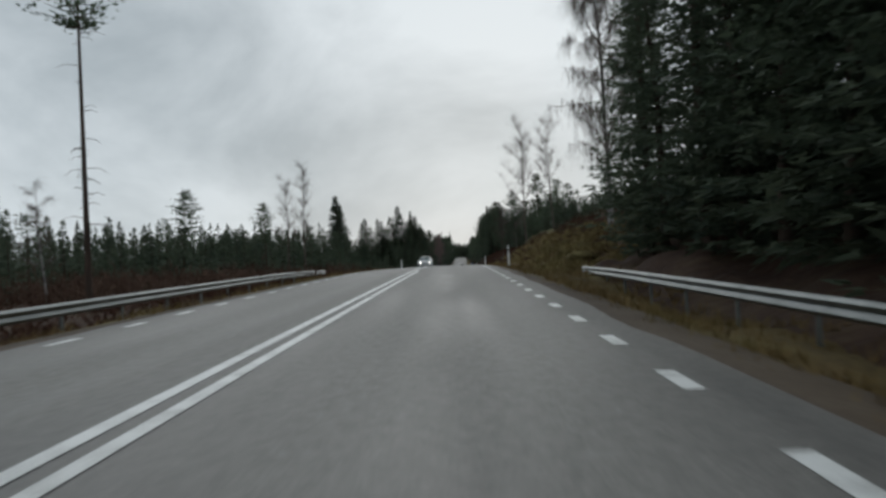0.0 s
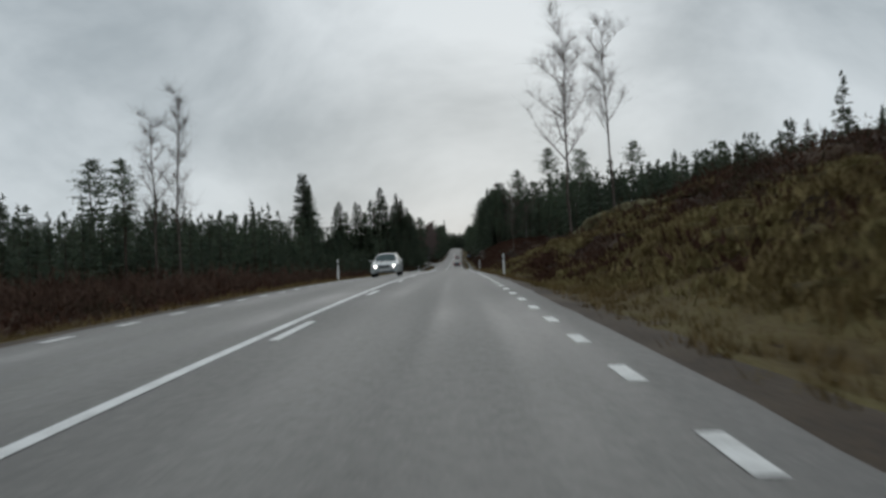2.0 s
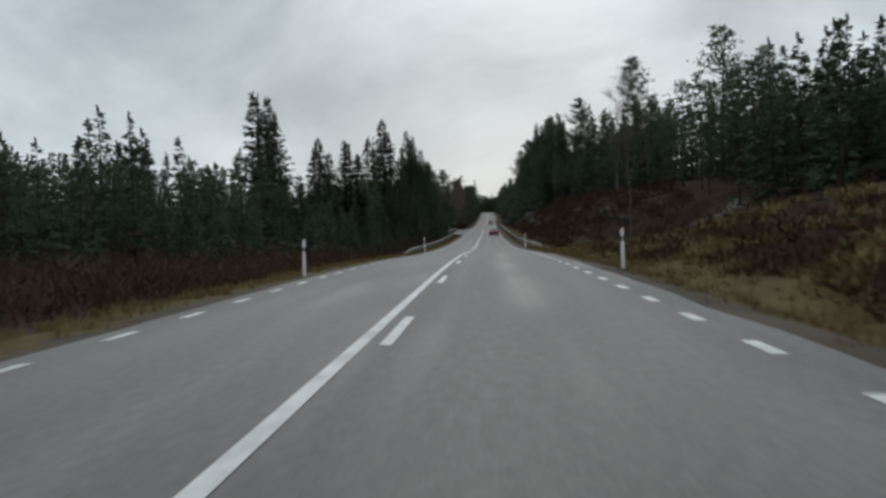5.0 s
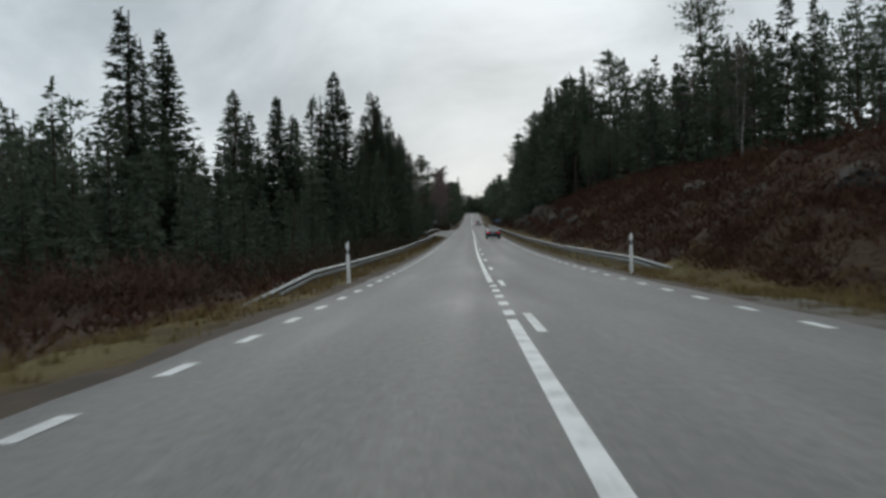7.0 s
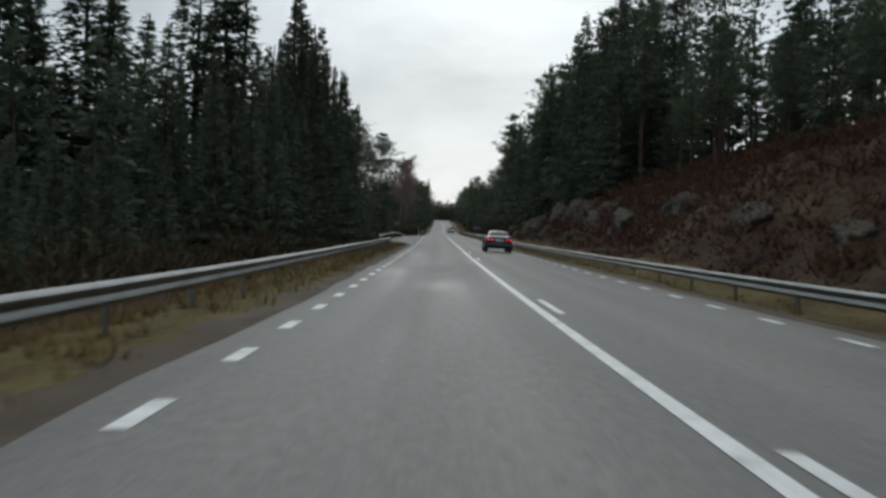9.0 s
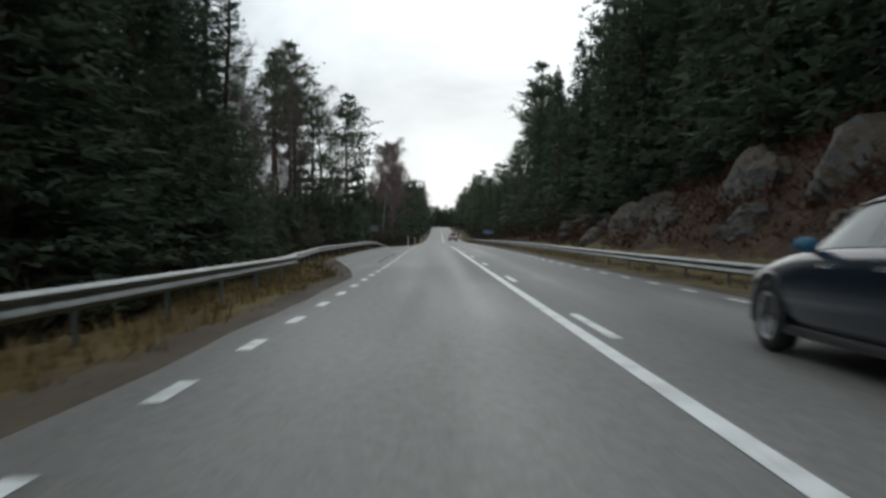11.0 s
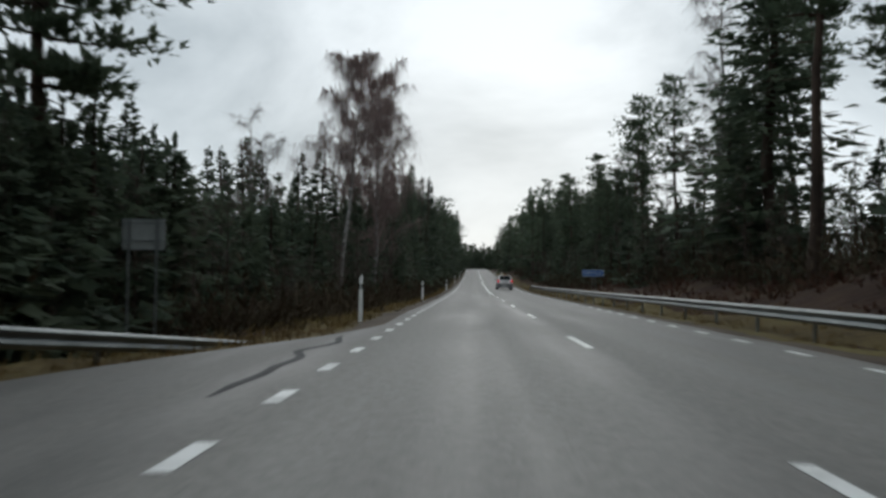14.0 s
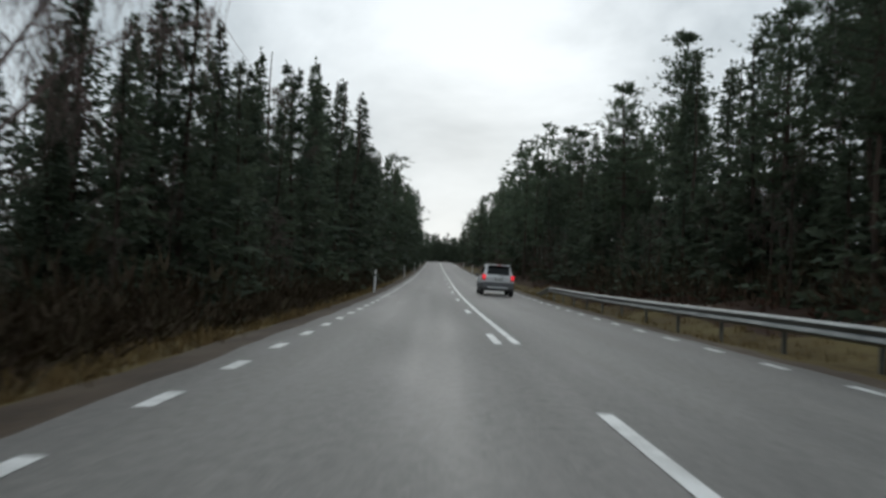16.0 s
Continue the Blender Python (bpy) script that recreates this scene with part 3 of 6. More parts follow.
guardrail([(-60, 6.9, .02), (30, 7.3, -.1), (39.5, 7.6, -.2)], "wet galvanised steel guardrail ending on the grassy verge")
guardrail([(-60, -6.9, .02), (50, -7.3, .0), (66, -7.6, -.06)], "wet galvanised steel guardrail along the scrub, ending on the verge")
guardrail([(218, -6.5, -.62), (229, -6.0, .12), (245, -5.7, .26), (300, -5.7, .38), (341, -6.2, .34)], "galvanised steel guardrail rising from the ground before dense spruces")
guardrail([(336.5, -6.6, .2), (350, -7.6, .24), (368, -8.9, .22), (405, -8.6, .32), (414, -8.1, .26), (424, -6.7, -.60)], "galvanised steel guardrail bending round the lay-by into the ground")
guardrail([(226, 7.2, -.55), (236, 6.2, .1), (250, 5.8, .22), (330, 5.6, .22), (400, 5.5, .28), (480, 5.5, .40), (516, 5.6, .30), (527, 5.9, -.5)], "long galvanised steel guardrail in front of a rocky forest edge")


long_rail = [ob for ob in bpy.data.objects if ob.name.startswith("guardrail")][-1]
for y in (370.5, 463.7):
    u = float(np.interp(y, (330, 400, 480), (5.6, 5.5, 5.5)))
    z = float(np.interp(y, (330, 400, 480), (.22, .28, .40)))
    part("reflector", box_bm(xr(y) + u - .075, xr(y) + u - .02, y - .012, y + .012, zr(y) + z - .05, zr(y) + z + .05, .004), M_POSTWHITE, long_rail, "small white rail reflector")


# ---- delineator posts ----
def delineator_proto():
    thing = new("delineator_post")
    bm = bmesh.new()
    rings = []
    for z, w in ((-.45, .062), (.0, .062), (1.18, .056), (1.265, .050), (1.28, .03)):
        ring = []
        for k in range(10):
            t = 2 * math.pi * k / 10
            ring.append(bm.verts.new((w * math.cos(t) * 1.0, w * .62 * math.sin(t), z + (.03 * math.cos(t) if z > 1.2 else 0))))
        rings.append(ring)
    for a, b in zip(rings, rings[1:]):
        for k in range(10):
            bm.faces.new((a[k], a[(k + 1) % 10], b[(k + 1) % 10], b[k]))
    bm.faces.new(rings[-1])
    part("shaft", bm, M_POSTWHITE, thing, "dirty white plastic shaft")
    bm = bmesh.new()
    rings = []
    for z, w in ((.90, .0605), (1.05, .0595)):
        rings.append([bm.verts.new((w * math.cos(2 * math.pi * k / 10), w * .66 * math.sin(2 * math.pi * k / 10), z)) for k in range(10)])
    for k in range(10):
        bm.faces.new((rings[0][k], rings[0][(k + 1) % 10], rings[1][(k + 1) % 10], rings[1][k]))
    part("band", bm, M_BLACK, thing, "black band")
    for s in (-1, 1):
        part("reflector", box_bm(-.014, .014, s * .037 - .006, s * .037 + .006, .905, 1.045, .003), M_POSTWHITE, thing, "upright white reflector")
    return thing


proto_post = delineator_proto()
post_places = [(57.9, 5.37, -.14), (113.9, 5.40, -.22), (169.1, 5.25, -.30), (229.7, 4.85, -.06), (112.5, -4.95, -.12), (170.3, -4.65, -.26), (228.0, -4.65, -.08),
               (429.3, -5.05, -.12), (461.8, -4.92, -.22), (514.3, -4.85, -.22), (566, -4.9, -.22), (618, -4.9, -.22), (670, -4.9, -.22),
               (568, 5.0, -.22), (620, 5.0, -.22), (672, 5.0, -.22)]
for i, (y, u, dz) in enumerate(post_places):
    m = at_road(u, y, dz, random.uniform(-8, 8)) @ pose(0, 0, 0, random.uniform(-1, 1), random.uniform(-1.5, 1.5), 0)
    if i == 0:
        proto_post.matrix_basis = m
        ob = proto_post
    else:
        ob = copy_thing(proto_post, m)
    tagged(ob, "white plastic road delineator with a black band on the verge", "delineator post", "roadside delineators")


# ---- signs ----
def text_mesh(words, size):
    cu = bpy.data.curves.new("lettering", "FONT")
    cu.body, cu.size, cu.align_x, cu.align_y, cu.extrude = words, size, "CENTER", "CENTER", .002
    cu.space_character = 1.08
    tmp = new("lettering", cu)
    me = bpy.data.meshes.new_from_object(tmp.evaluated_get(bpy.context.evaluated_depsgraph_get()))
    bpy.data.objects.remove(tmp)
    me.materials.clear()
    me.materials.append(M_SIGNWHITE)
    return me


def place_sign():
    s = tagged(new("place_sign"), "blue place-name sign with white letters on two steel posts", "road sign")
    s.matrix_basis = at_road(7.75, 475.0, verge(7.75, 475), -4)
    z0, z1, w = 1.54, 2.07, .84
    part("panel", box_bm(-w, w, -.012, .012, z0, z1, .004), M_SIGNBLUE, s, "blue sheet panel")
    for a, b, c, d in ((-w + .02, w - .02, z1 - .045, z1 - .02), (-w + .02, w - .02, z0 + .02, z0 + .045), (-w + .02, -w + .045, z0 + .045, z1 - .045), (w - .045, w - .02, z0 + .045, z1 - .045)):
        part("border", box_bm(a, b, -.017, -.0125, c, d), M_SIGNWHITE, s, "white border line")
    child("lettering", text_mesh("BROHULT", .27), s, pose(0, -.016, (z0 + z1) / 2, 90, 0, 0), "white capital letters")
    for x in (-.06, .16):
        bm = bmesh.new()
        bmesh.ops.create_cone(bm, cap_ends=True, segments=12, radius1=.03, radius2=.03, depth=2.8, matrix=pose(x, .046, .62))
        part("post", bm, M_ZINC, s, "galvanised tube")
        for z in (z0 + .09, z1 - .13):
            part("clamp", box_bm(x - .045, x + .045, .0125, .08, z, z + .045, .004), M_ZINC, s)


place_sign()


def back_sign():
    s = tagged(new("road_sign"), "road sign seen from its grey back on two posts", "road sign")
    y, u = 422.0, -8.9
    s.matrix_basis = at_road(u, y, verge(u, y), 3)
    z = -verge(u, y)
    part("panel", box_bm(-.44, .44, -.015, .015, z + 1.66, z + 2.30, .004), M_SIGNBACK, s, "grey sheet back")
    for a, b, c, d in ((-.45, .45, 2.29, 2.32), (-.45, .45, 1.64, 1.67), (-.46, -.43, 1.67, 2.29), (.43, .46, 1.67, 2.29)):
        part("rim", box_bm(a, b, -.03, .016, z + c, z + d), M_ZINC, s, "folded steel rim")
    for k in (1.84, 2.22):
        part("stiffener", box_bm(-.42, .42, -.04, -.016, z + k - .018, z + k + .018), M_ZINC, s)
    for x in (-.30, .30):
        bm = bmesh.new()
        bmesh.ops.create_cone(bm, cap_ends=True, segments=10, radius1=.03, radius2=.03, depth=z + 2.8, matrix=pose(x, -.07, (z + 2.8) / 2 - .5))
        part("post", bm, M_ZINC, s, "galvanised tube")


back_sign()


# ---- trees ----
def sprays(rng, pts, dirs, size, droop, slim=(.16, .30)):
    """Needle fronds at the points, along the directions: three slender drooping triangles each."""
    n = len(pts)
    size = np.broadcast_to(size, (n, 1)) if np.ndim(size) else np.full((n, 1), size)
    verts = []
    for fan in (-.75, 0.0, .75):
        d = dirs + rng.normal(0, .28, (n, 3))
        d = d / (np.linalg.norm(d, axis=1, keepdims=True) + 1e-9)
        flat = np.stack([-d[:, 1], d[:, 0], np.zeros(n)], 1)
        d = d + flat * (fan + rng.normal(0, .2, (n, 1)))
        d[:, 2] -= droop * rng.uniform(.3, 1.8, n)
        d /= np.linalg.norm(d, axis=1, keepdims=True) + 1e-9
        side = np.cross(d, np.array([0, 0, 1.0]) + rng.normal(0, .5, (n, 3)))
        side /= np.linalg.norm(side, axis=1, keepdims=True) + 1e-9
        ln = size * rng.uniform(.65, 1.35, (n, 1))
        wd = ln * rng.uniform(slim[0], slim[1], (n, 1))
        mid = pts + d * ln * rng.uniform(.1, .35, (n, 1))
        verts.append(np.stack([mid - side * wd, mid + side * wd, pts + d * ln], 1))
    v = np.stack(verts, 1).reshape(-1, 3)
    return v, np.arange(len(v)).reshape(-1, 3)


def raw_mesh(name, verts, tris, material):
    me = bpy.data.meshes.new(name)
    me.vertices.add(len(verts))
    me.vertices.foreach_set("co", np.asarray(verts, dtype=np.float32).ravel())
    me.loops.add(len(tris) * 3)
    me.loops.foreach_set("vertex_index", np.asarray(tris, dtype=np.int32).ravel())
    me.polygons.add(len(tris))
    me.polygons.foreach_set("loop_start", np.arange(len(tris), dtype=np.int32) * 3)
    me.materials.append(material)
    me.update(calc_edges=True)
    return me


def spruce_arrays(seed, h, radius, whorl, arms, knots, size, bare=.04, power=.98, slim=(.16, .30)):
    rng = np.random.default_rng(seed)
    pts, dirs = [], []
    z = h * bare
    while z < h * .985:
        k = (z / h)
        reach = radius * (1 - k) ** power * (1.0 if k > .12 else .75)
        for a in range(arms):
            if rng.random() < .10:
                continue
            t = rng.uniform(0, 2 * math.pi)
            ln = max(.12, reach * rng.uniform(.62, 1.12))
            zz = z + rng.uniform(-.5, .5) * whorl
            q = np.linspace(.12, 1, knots) + rng.uniform(-.05, .05, knots)
            sag = -.55 * q * ln * (1 - k) * .6 + .22 * ln * q ** 2 + .25 * ln * q * k
            spread = rng.normal(0, .16, knots) * q
            x, y = np.cos(t + spread) * q * ln, np.sin(t + spread) * q * ln
            pts.append(np.stack([x, y, zz + sag], 1))
            dirs.append(np.tile([math.cos(t), math.sin(t), .1], (knots, 1)))
        z += whorl * (1 - .45 * k) * rng.uniform(.8, 1.2)
    top = np.stack([np.zeros(5), np.zeros(5), np.linspace(h * .95, h, 5)], 1)
    pts.append(top)
    dirs.append(np.tile([0, 0, 1.5], (5, 1)))
    pts, dirs = np.concatenate(pts), np.concatenate(dirs)
    s = size * (1 - .68 * pts[:, 2:3] / h)
    v, f = sprays(rng, pts, dirs, s, .25, slim)
    return v, f


def tree_thing(name, trunk_me, crown_me, crown_name="crown"):
    t = new(name)
    child("trunk", trunk_me, t)
    child(crown_name, crown_me, t)
    return t


def trunk_mesh(seed, h, r, material, lean=.0, cut=1.0, sides=7):
    rng = random.Random(seed)
    n = 7
    pts, x, y = [], 0, 0
    for i in range(n + 1):
        pts.append((x, y, -.4 + (h * cut + .4) * i / n))
        x += rng.uniform(-1, 1) * .012 * h + lean * h / n
        y += rng.uniform(-1, 1) * .012 * h
    radii = [r * (1.25 if i == 0 else 1) * (1 - .88 * i / n) + .012 for i in range(n + 1)]
    v, f = tube(pts, radii, sides)
    return mesh_of("trunk", v, f, material, True), pts


def spruce(seed, h, radius, detail=2):
    tm, _ = trunk_mesh(seed, h, h * .0105 + .03, M_BARK, sides=6)
    if detail == 3:
        v, f = spruce_arrays(seed, h, radius, .48, 10, 10, .50, slim=(.12, .21))
    elif detail == 2:
        v, f = spruce_arrays(seed, h, radius, .58, 8, 4, .92, slim=(.13, .25))
    else:
        v, f = spruce_arrays(seed, h, radius, .72, 7, 3, 1.15)
    return tree_thing("spruce", tm, raw_mesh("crown", v, f, M_SPRUCE))


def trunk_arrays(seed, h, r):
    v, f = tube([(0, 0, -.4), (0, 0, h * .5), (0, 0, h)], [r, r * .6, .02], 5)
    v = np.array([tuple(q) for q in v])
    return v, np.array([t for a, b, c, d in f for t in ((a, b, c), (a, c, d))])


def spruce_lean(seed, h, radius, deep=False, thick=False):
    crown = spruce_arrays(seed, h, radius, .55, 6, 3, .85, slim=(.18, .34)) if thick else spruce_arrays(seed, h, radius, 1.3, 5, 2, 2.25, slim=(.17, .32)) if deep else spruce_arrays(seed, h, radius, 1.05, 5, 2 + seed % 2, 1.62, slim=(.16, .30))
    return {"crown": crown, "trunk": trunk_arrays(seed, h, .16), "tall": h, "leaf": 0}


def pine_arrays(seed, h, clear, spread, gap, knots, per, size):
    """Whorls of level branches with flat pads of needles at their ends, longest below the middle of the crown, and dead stubs below."""
    rng = np.random.default_rng(seed)
    verts, faces, limbs, o = [], [], [], 0
    z = h * clear
    while z < h * .985:
        k = (z / h - clear) / (1 - clear)
        shape = (.55 + 1.1 * k) if k < .35 else .935 * (1 - ((k - .35) / .65) ** 1.7) + .06
        turn = rng.uniform(0, 6.28)
        arms = int(rng.integers(3, 6)) if k < .8 else 3
        for a in range(arms):
            if rng.random() < .13:
                continue
            t = turn + a * 6.28 / arms + rng.normal(0, .3)
            ln = max(.25, spread * shape * rng.uniform(.55, 1.15))
            rise = ln * (.02 + .55 * k + rng.uniform(-.10, .12))
            out = np.array([math.cos(t), math.sin(t), 0.0])
            zz = z + rng.uniform(-.3, .3) * gap
            limbs.append(tube([(0, 0, zz), tuple(out * ln * .5 + [0, 0, zz + rise * .3]), tuple(out * ln + [0, 0, zz + rise])], [.05 * (1 - .7 * k) + .012, .03, .01], 4))
            for q in np.linspace(.45, 1.0, knots):
                c = out * ln * q + np.array([0, 0, zz + rise * q ** 1.4])
                pad = .17 + .12 * ln * q
                pts = c + rng.normal(0, 1, (per, 3)) * np.array([pad, pad, .11])
                way = (pts - c) * np.array([1, 1, .3]) + out * .35 + np.array([0, 0, .30])
                v, f = sprays(rng, pts, way / (np.linalg.norm(way, axis=1, keepdims=True) + 1e-6), size * (.75 + .35 * (1 - k)), -.12, (.14, .26))
                verts.append(v)
                faces.append(f + o)
                o += len(v)
        z += gap * rng.uniform(.75, 1.25) * (1 - .35 * k)
    for i in range(11):
        z = h * rng.uniform(.18, clear)
        t = rng.uniform(0, 6.28)
        ln = rng.uniform(.4, 1.7)
        limbs.append(tube([(0, 0, z), (math.cos(t) * ln, math.sin(t) * ln, z + rng.uniform(-.25, .2) * ln)], [.03, .008], 4))
    return np.concatenate(verts), np.concatenate(faces), limbs


def pine(seed, h, clear=.5, spread=2.6, gap=.8, sway=.01, per=9, size=.38):
    v, f, limbs = pine_arrays(seed, h, clear, spread, gap, 4, per, size)
    rng = random.Random(seed)
    pts, x, y = [], 0, 0
    for i in range(8):
        pts.append((x, y, -.4 + (h + .4) * i / 7))
        x, y = x + rng.uniform(-sway, sway) * h, y + rng.uniform(-sway, sway) * h
    r = h * .0095 + .04
    trunk = tube(pts, [r * (1.25 if i == 0 else 1) * (1 - .88 * i / 7) + .012 for i in range(8)], 8)
    tv, tf = joined([trunk] + limbs)
    return tree_thing("pine", mesh_of("trunk", tv, tf, M_PINEBARK, True), raw_mesh("crown", v, f, M_PINE))


def snag(seed, h):
    """A pine whose straight trunk bears dead stubs and only a ragged tuft of needles at its top."""
    rng = random.Random(seed)
    r = .17
    pieces = [tube([(0, 0, -.4 + (h + .4) * i / 7) for i in range(8)], [r * (1 - .75 * i / 7) + .01 for i in range(8)], 8)]
    for i in range(34):
        z, t, ln = h * rng.uniform(.22, .9), rng.uniform(0, 6.28), rng.uniform(.3, 1.5)
        pieces.append(tube([(0, 0, z), (math.cos(t) * ln * .6, math.sin(t) * ln * .6, z + .05 * ln), (math.cos(t) * ln, math.sin(t) * ln, z - .12 * ln)], [.028, .016, .006], 4))
    v, f, limbs = pine_arrays(seed, h, .90, 2.3, .42, 2, 6, .34)
    tv, tf = joined(pieces + limbs[:-11])
    return tree_thing("pine", mesh_of("trunk", tv, tf, M_PINEBARK, True), raw_mesh("crown", v, f, M_PINE))


def pine_lean(seed, h, clear, spread, deep=False):
    v, f, _ = pine_arrays(seed, h, clear, spread, *((1.5, 2, 3, 1.0) if deep else (1.1, 2, 4, .70)))
    return {"crown": (v, f), "trunk": trunk_arrays(seed, h, .17), "tall": h, "leaf": 1}


def birch_arrays(seed, h, limbs, spread, droop, start, dense, subs, twigs, twig_w, pts):
    rng = random.Random(seed)
    pieces, boughs = [], []

    def strip_piece(p, q, w):
        p, q = Vector(p), Vector(q)
        s = (q - p).cross(Vector((rng.uniform(-1, 1), rng.uniform(-1, 1), .3)))
        s = s.normalized() * w if s.length > 1e-6 else Vector((w, 0, 0))
        return [p - s, p + s, q], [(0, 1, 2)]

    for i in range(limbs):
        k = start + (1 - start) * (i + rng.random()) / limbs
        j = min(len(pts) - 2, int(k * (len(pts) - 1)))
        base = Vector(pts[j]).lerp(Vector(pts[j + 1]), k * (len(pts) - 1) - j)
        t = i * 2.4 + rng.uniform(-.6, .6)
        ln = h * spread * (1.25 - .85 * k) * rng.uniform(.7, 1.25)
        d = Vector((math.cos(t), math.sin(t), rng.uniform(.7, 1.5))).normalized()
        p, path = base, [base]
        for s in range(4):
            d = (d + Vector((rng.uniform(-.25, .25), rng.uniform(-.25, .25), -.12 * droop * s))).normalized()
            p = p + d * ln / 3
            path.append(p)
        r = .022 + .0035 * h * (1 - k)
        boughs.append(tube(path, [r, r * .75, r * .5, r * .3, .008], 4 if twigs > 5 else 3))
        for s in range(int(subs * dense)):
            u = rng.uniform(.2, 1) * 3.98
            a = path[int(u)].lerp(path[int(u) + 1], u - int(u))
            b = a + (d * .5 + Vector((rng.uniform(-1, 1), rng.uniform(-1, 1), rng.uniform(-.2, .8)))).normalized() * ln * rng.uniform(.2, .42)
            pieces.append(strip_piece(a, b, .018))
            for w in range(int(twigs * dense)):
                c = a.lerp(b, rng.uniform(.3, 1))
                e = c + Vector((rng.uniform(-.5, .5), rng.uniform(-.5, .5), rng.uniform(-.3, .5) - droop * 1.1)).normalized() * rng.uniform(.4, 1.2) * (.6 + .06 * h)
                pieces.append(strip_piece(c, e, twig_w))
    return pieces, boughs


def birch(seed, h, material, limbs=15, spread=.22, droop=.5, start=.28, bark=None, dense=1.0, lean=None):
    tm, pts = trunk_mesh(seed, h, (h * .0085 + .04) * (.55 if bark else 1), bark or M_BIRCHBARK, lean=random.Random(seed).uniform(-.03, .03) if lean is None else lean, sides=8)
    pieces, boughs = birch_arrays(seed, h, limbs, spread, droop, start, dense, 14, 10, .008, pts)
    v, f = joined(boughs + pieces)
    return tree_thing("birch", tm, mesh_of("crown", v, f, material))


def birch_lean(seed, h, droop):
    pieces, boughs = birch_arrays(seed, h, 13, .2, droop, .3, 1, 5, 4, .022, [(0, 0, 0), (0, 0, h)])
    v, f = joined(pieces + [(q, [t for a, b, c, d in g for t in ((a, b, c), (a, c, d))]) for q, g in boughs])
    return {"crown": (np.array([tuple(q) for q in v]), np.array(f)), "trunk": trunk_arrays(seed, h, .14), "tall": h, "leaf": 2}


S_FINE = [spruce(11, 18, 3.5), spruce(12, 20, 3.3), spruce(13, 16, 3.1), spruce(14, 19, 3.8)]
S_NEAR = [spruce(18, 18, 3.6, 3), spruce(19, 19, 3.5, 3)]
S_MID = [spruce(15, 18, 3.2, 1), spruce(16, 19, 3.4, 1), spruce(17, 17, 3.0, 1)]
S_YOUNG = [spruce(31, 7, 1.9, 1), spruce(32, 8, 2.0, 1)]
S_LEAN = [spruce_lean(21, 17, 3.0), spruce_lean(22, 16, 3.2), spruce_lean(23, 18, 3.4), spruce_lean(24, 15, 2.8)]
P_FINE = [pine(41, 18, .38, 2.7), pine(42, 19, .52, 2.6), pine(43, 17, .33, 2.8)]
P_OPEN = [pine(49, 18, .36, 3.4, .85, .008, 15, .36)]
P_TALL = [pine(47, 20, .64, 2.3), pine(48, 19, .60, 2.1)]
P_LEAN = [pine_lean(44, 17, .36, 2.8), pine_lean(45, 17, .46, 2.6)]
S_DEEP = [spruce_lean(25, 17, 3.2, True), spruce_lean(26, 16, 3.4, True)]
S_THICK = [spruce_lean(27, 6.5, 2.0, thick=True), spruce_lean(28, 6, 1.9, thick=True)]
P_DEEP = [pine_lean(46, 17, .40, 2.7, True)]
B_FINE = [birch(51, 17, M_TWIG, 17), birch(52, 16, M_TWIG, 15, .2, .35), birch(53, 18, M_TWIG, 18, .2, .6)]
B_WEEP = [birch(54, 19, M_TWIG, 34, .19, 1.0, .22, None, 1.4, .0)]
B_RED = [birch(55, 15, M_REDTWIG, 42, .215, .9, .20, None, 1.35)]
B_LEANING = [birch(56, 15, M_REDTWIG, 28, .22, .95, .45, None, 1.5, .09)]
B_LEAN = [birch_lean(57, 15, .4), birch_lean(58, 15, .5)]
ASPEN = [birch(61, 15, M_TWIG, 17, .21, -.28, .42, M_TWIG, .85, .0), birch(62, 15, M_TWIG, 15, .19, -.25, .48, M_TWIG, .85, .0)]
POPLAR = [birch(64, 15, M_TWIG, 18, .12, -.25, .34, M_TWIG, .75, .0), birch(65, 15, M_TWIG, 16, .13, -.2, .38, M_TWIG, .75, .0)]
SNAG = [snag(63, 17)]
USED = set()
LABELS = {"spruce": ("dark green Norway spruce with drooping branches", "spruce"), "pine": ("Scots pine with a bare reddish trunk and tufted crown", "pine"),
          "birch": ("leafless birch with fine hanging twigs", "birch")}
TREES = []


def plant(kinds, u, y, h=None, label="", group="", sink=.15, turn=None, fat=1.0):
    proto = kinds[random.randrange(len(kinds))] if isinstance(kinds, list) else kinds
    tall = proto.get("tall", 0) or tall_of(proto)
    s = (h or tall * random.uniform(.8, 1.1)) / tall
    wide = s * random.uniform(.88, 1.12) * fat
    m = pose(xr(y) + u, y, zr(y) + ground_z(u, y) - sink, random.uniform(-1.2, 1.2), random.uniform(-1.2, 1.2), random.uniform(0, 360) if turn is None else turn) @ Matrix.Diagonal((wide, wide, s, 1))
    if proto.name not in USED:
        USED.add(proto.name)
        ob = proto
        ob.matrix_basis = m
    else:
        ob = copy_thing(proto, m @ Matrix.Diagonal((1 / proto.scale[0], 1 / proto.scale[1], 1 / proto.scale[2], 1)))
    kind = proto.name.split(".")[0]
    tagged(ob, label or LABELS[kind][0], LABELS[kind][1], group)
    TREES.append(ob)
    return ob


def tall_of(proto):
    trunk = [c for c in proto.children if c.name.startswith("trunk")][0]
    t = max(v.co.z for v in trunk.data.vertices)
    proto["tall"] = t
    return t


def top_at(kinds, u, y, top, **more):
    """A tree whose tip stands that far over the road's crown."""
    return plant(kinds, u, y, top - ground_z(u, y) + .15, **more)


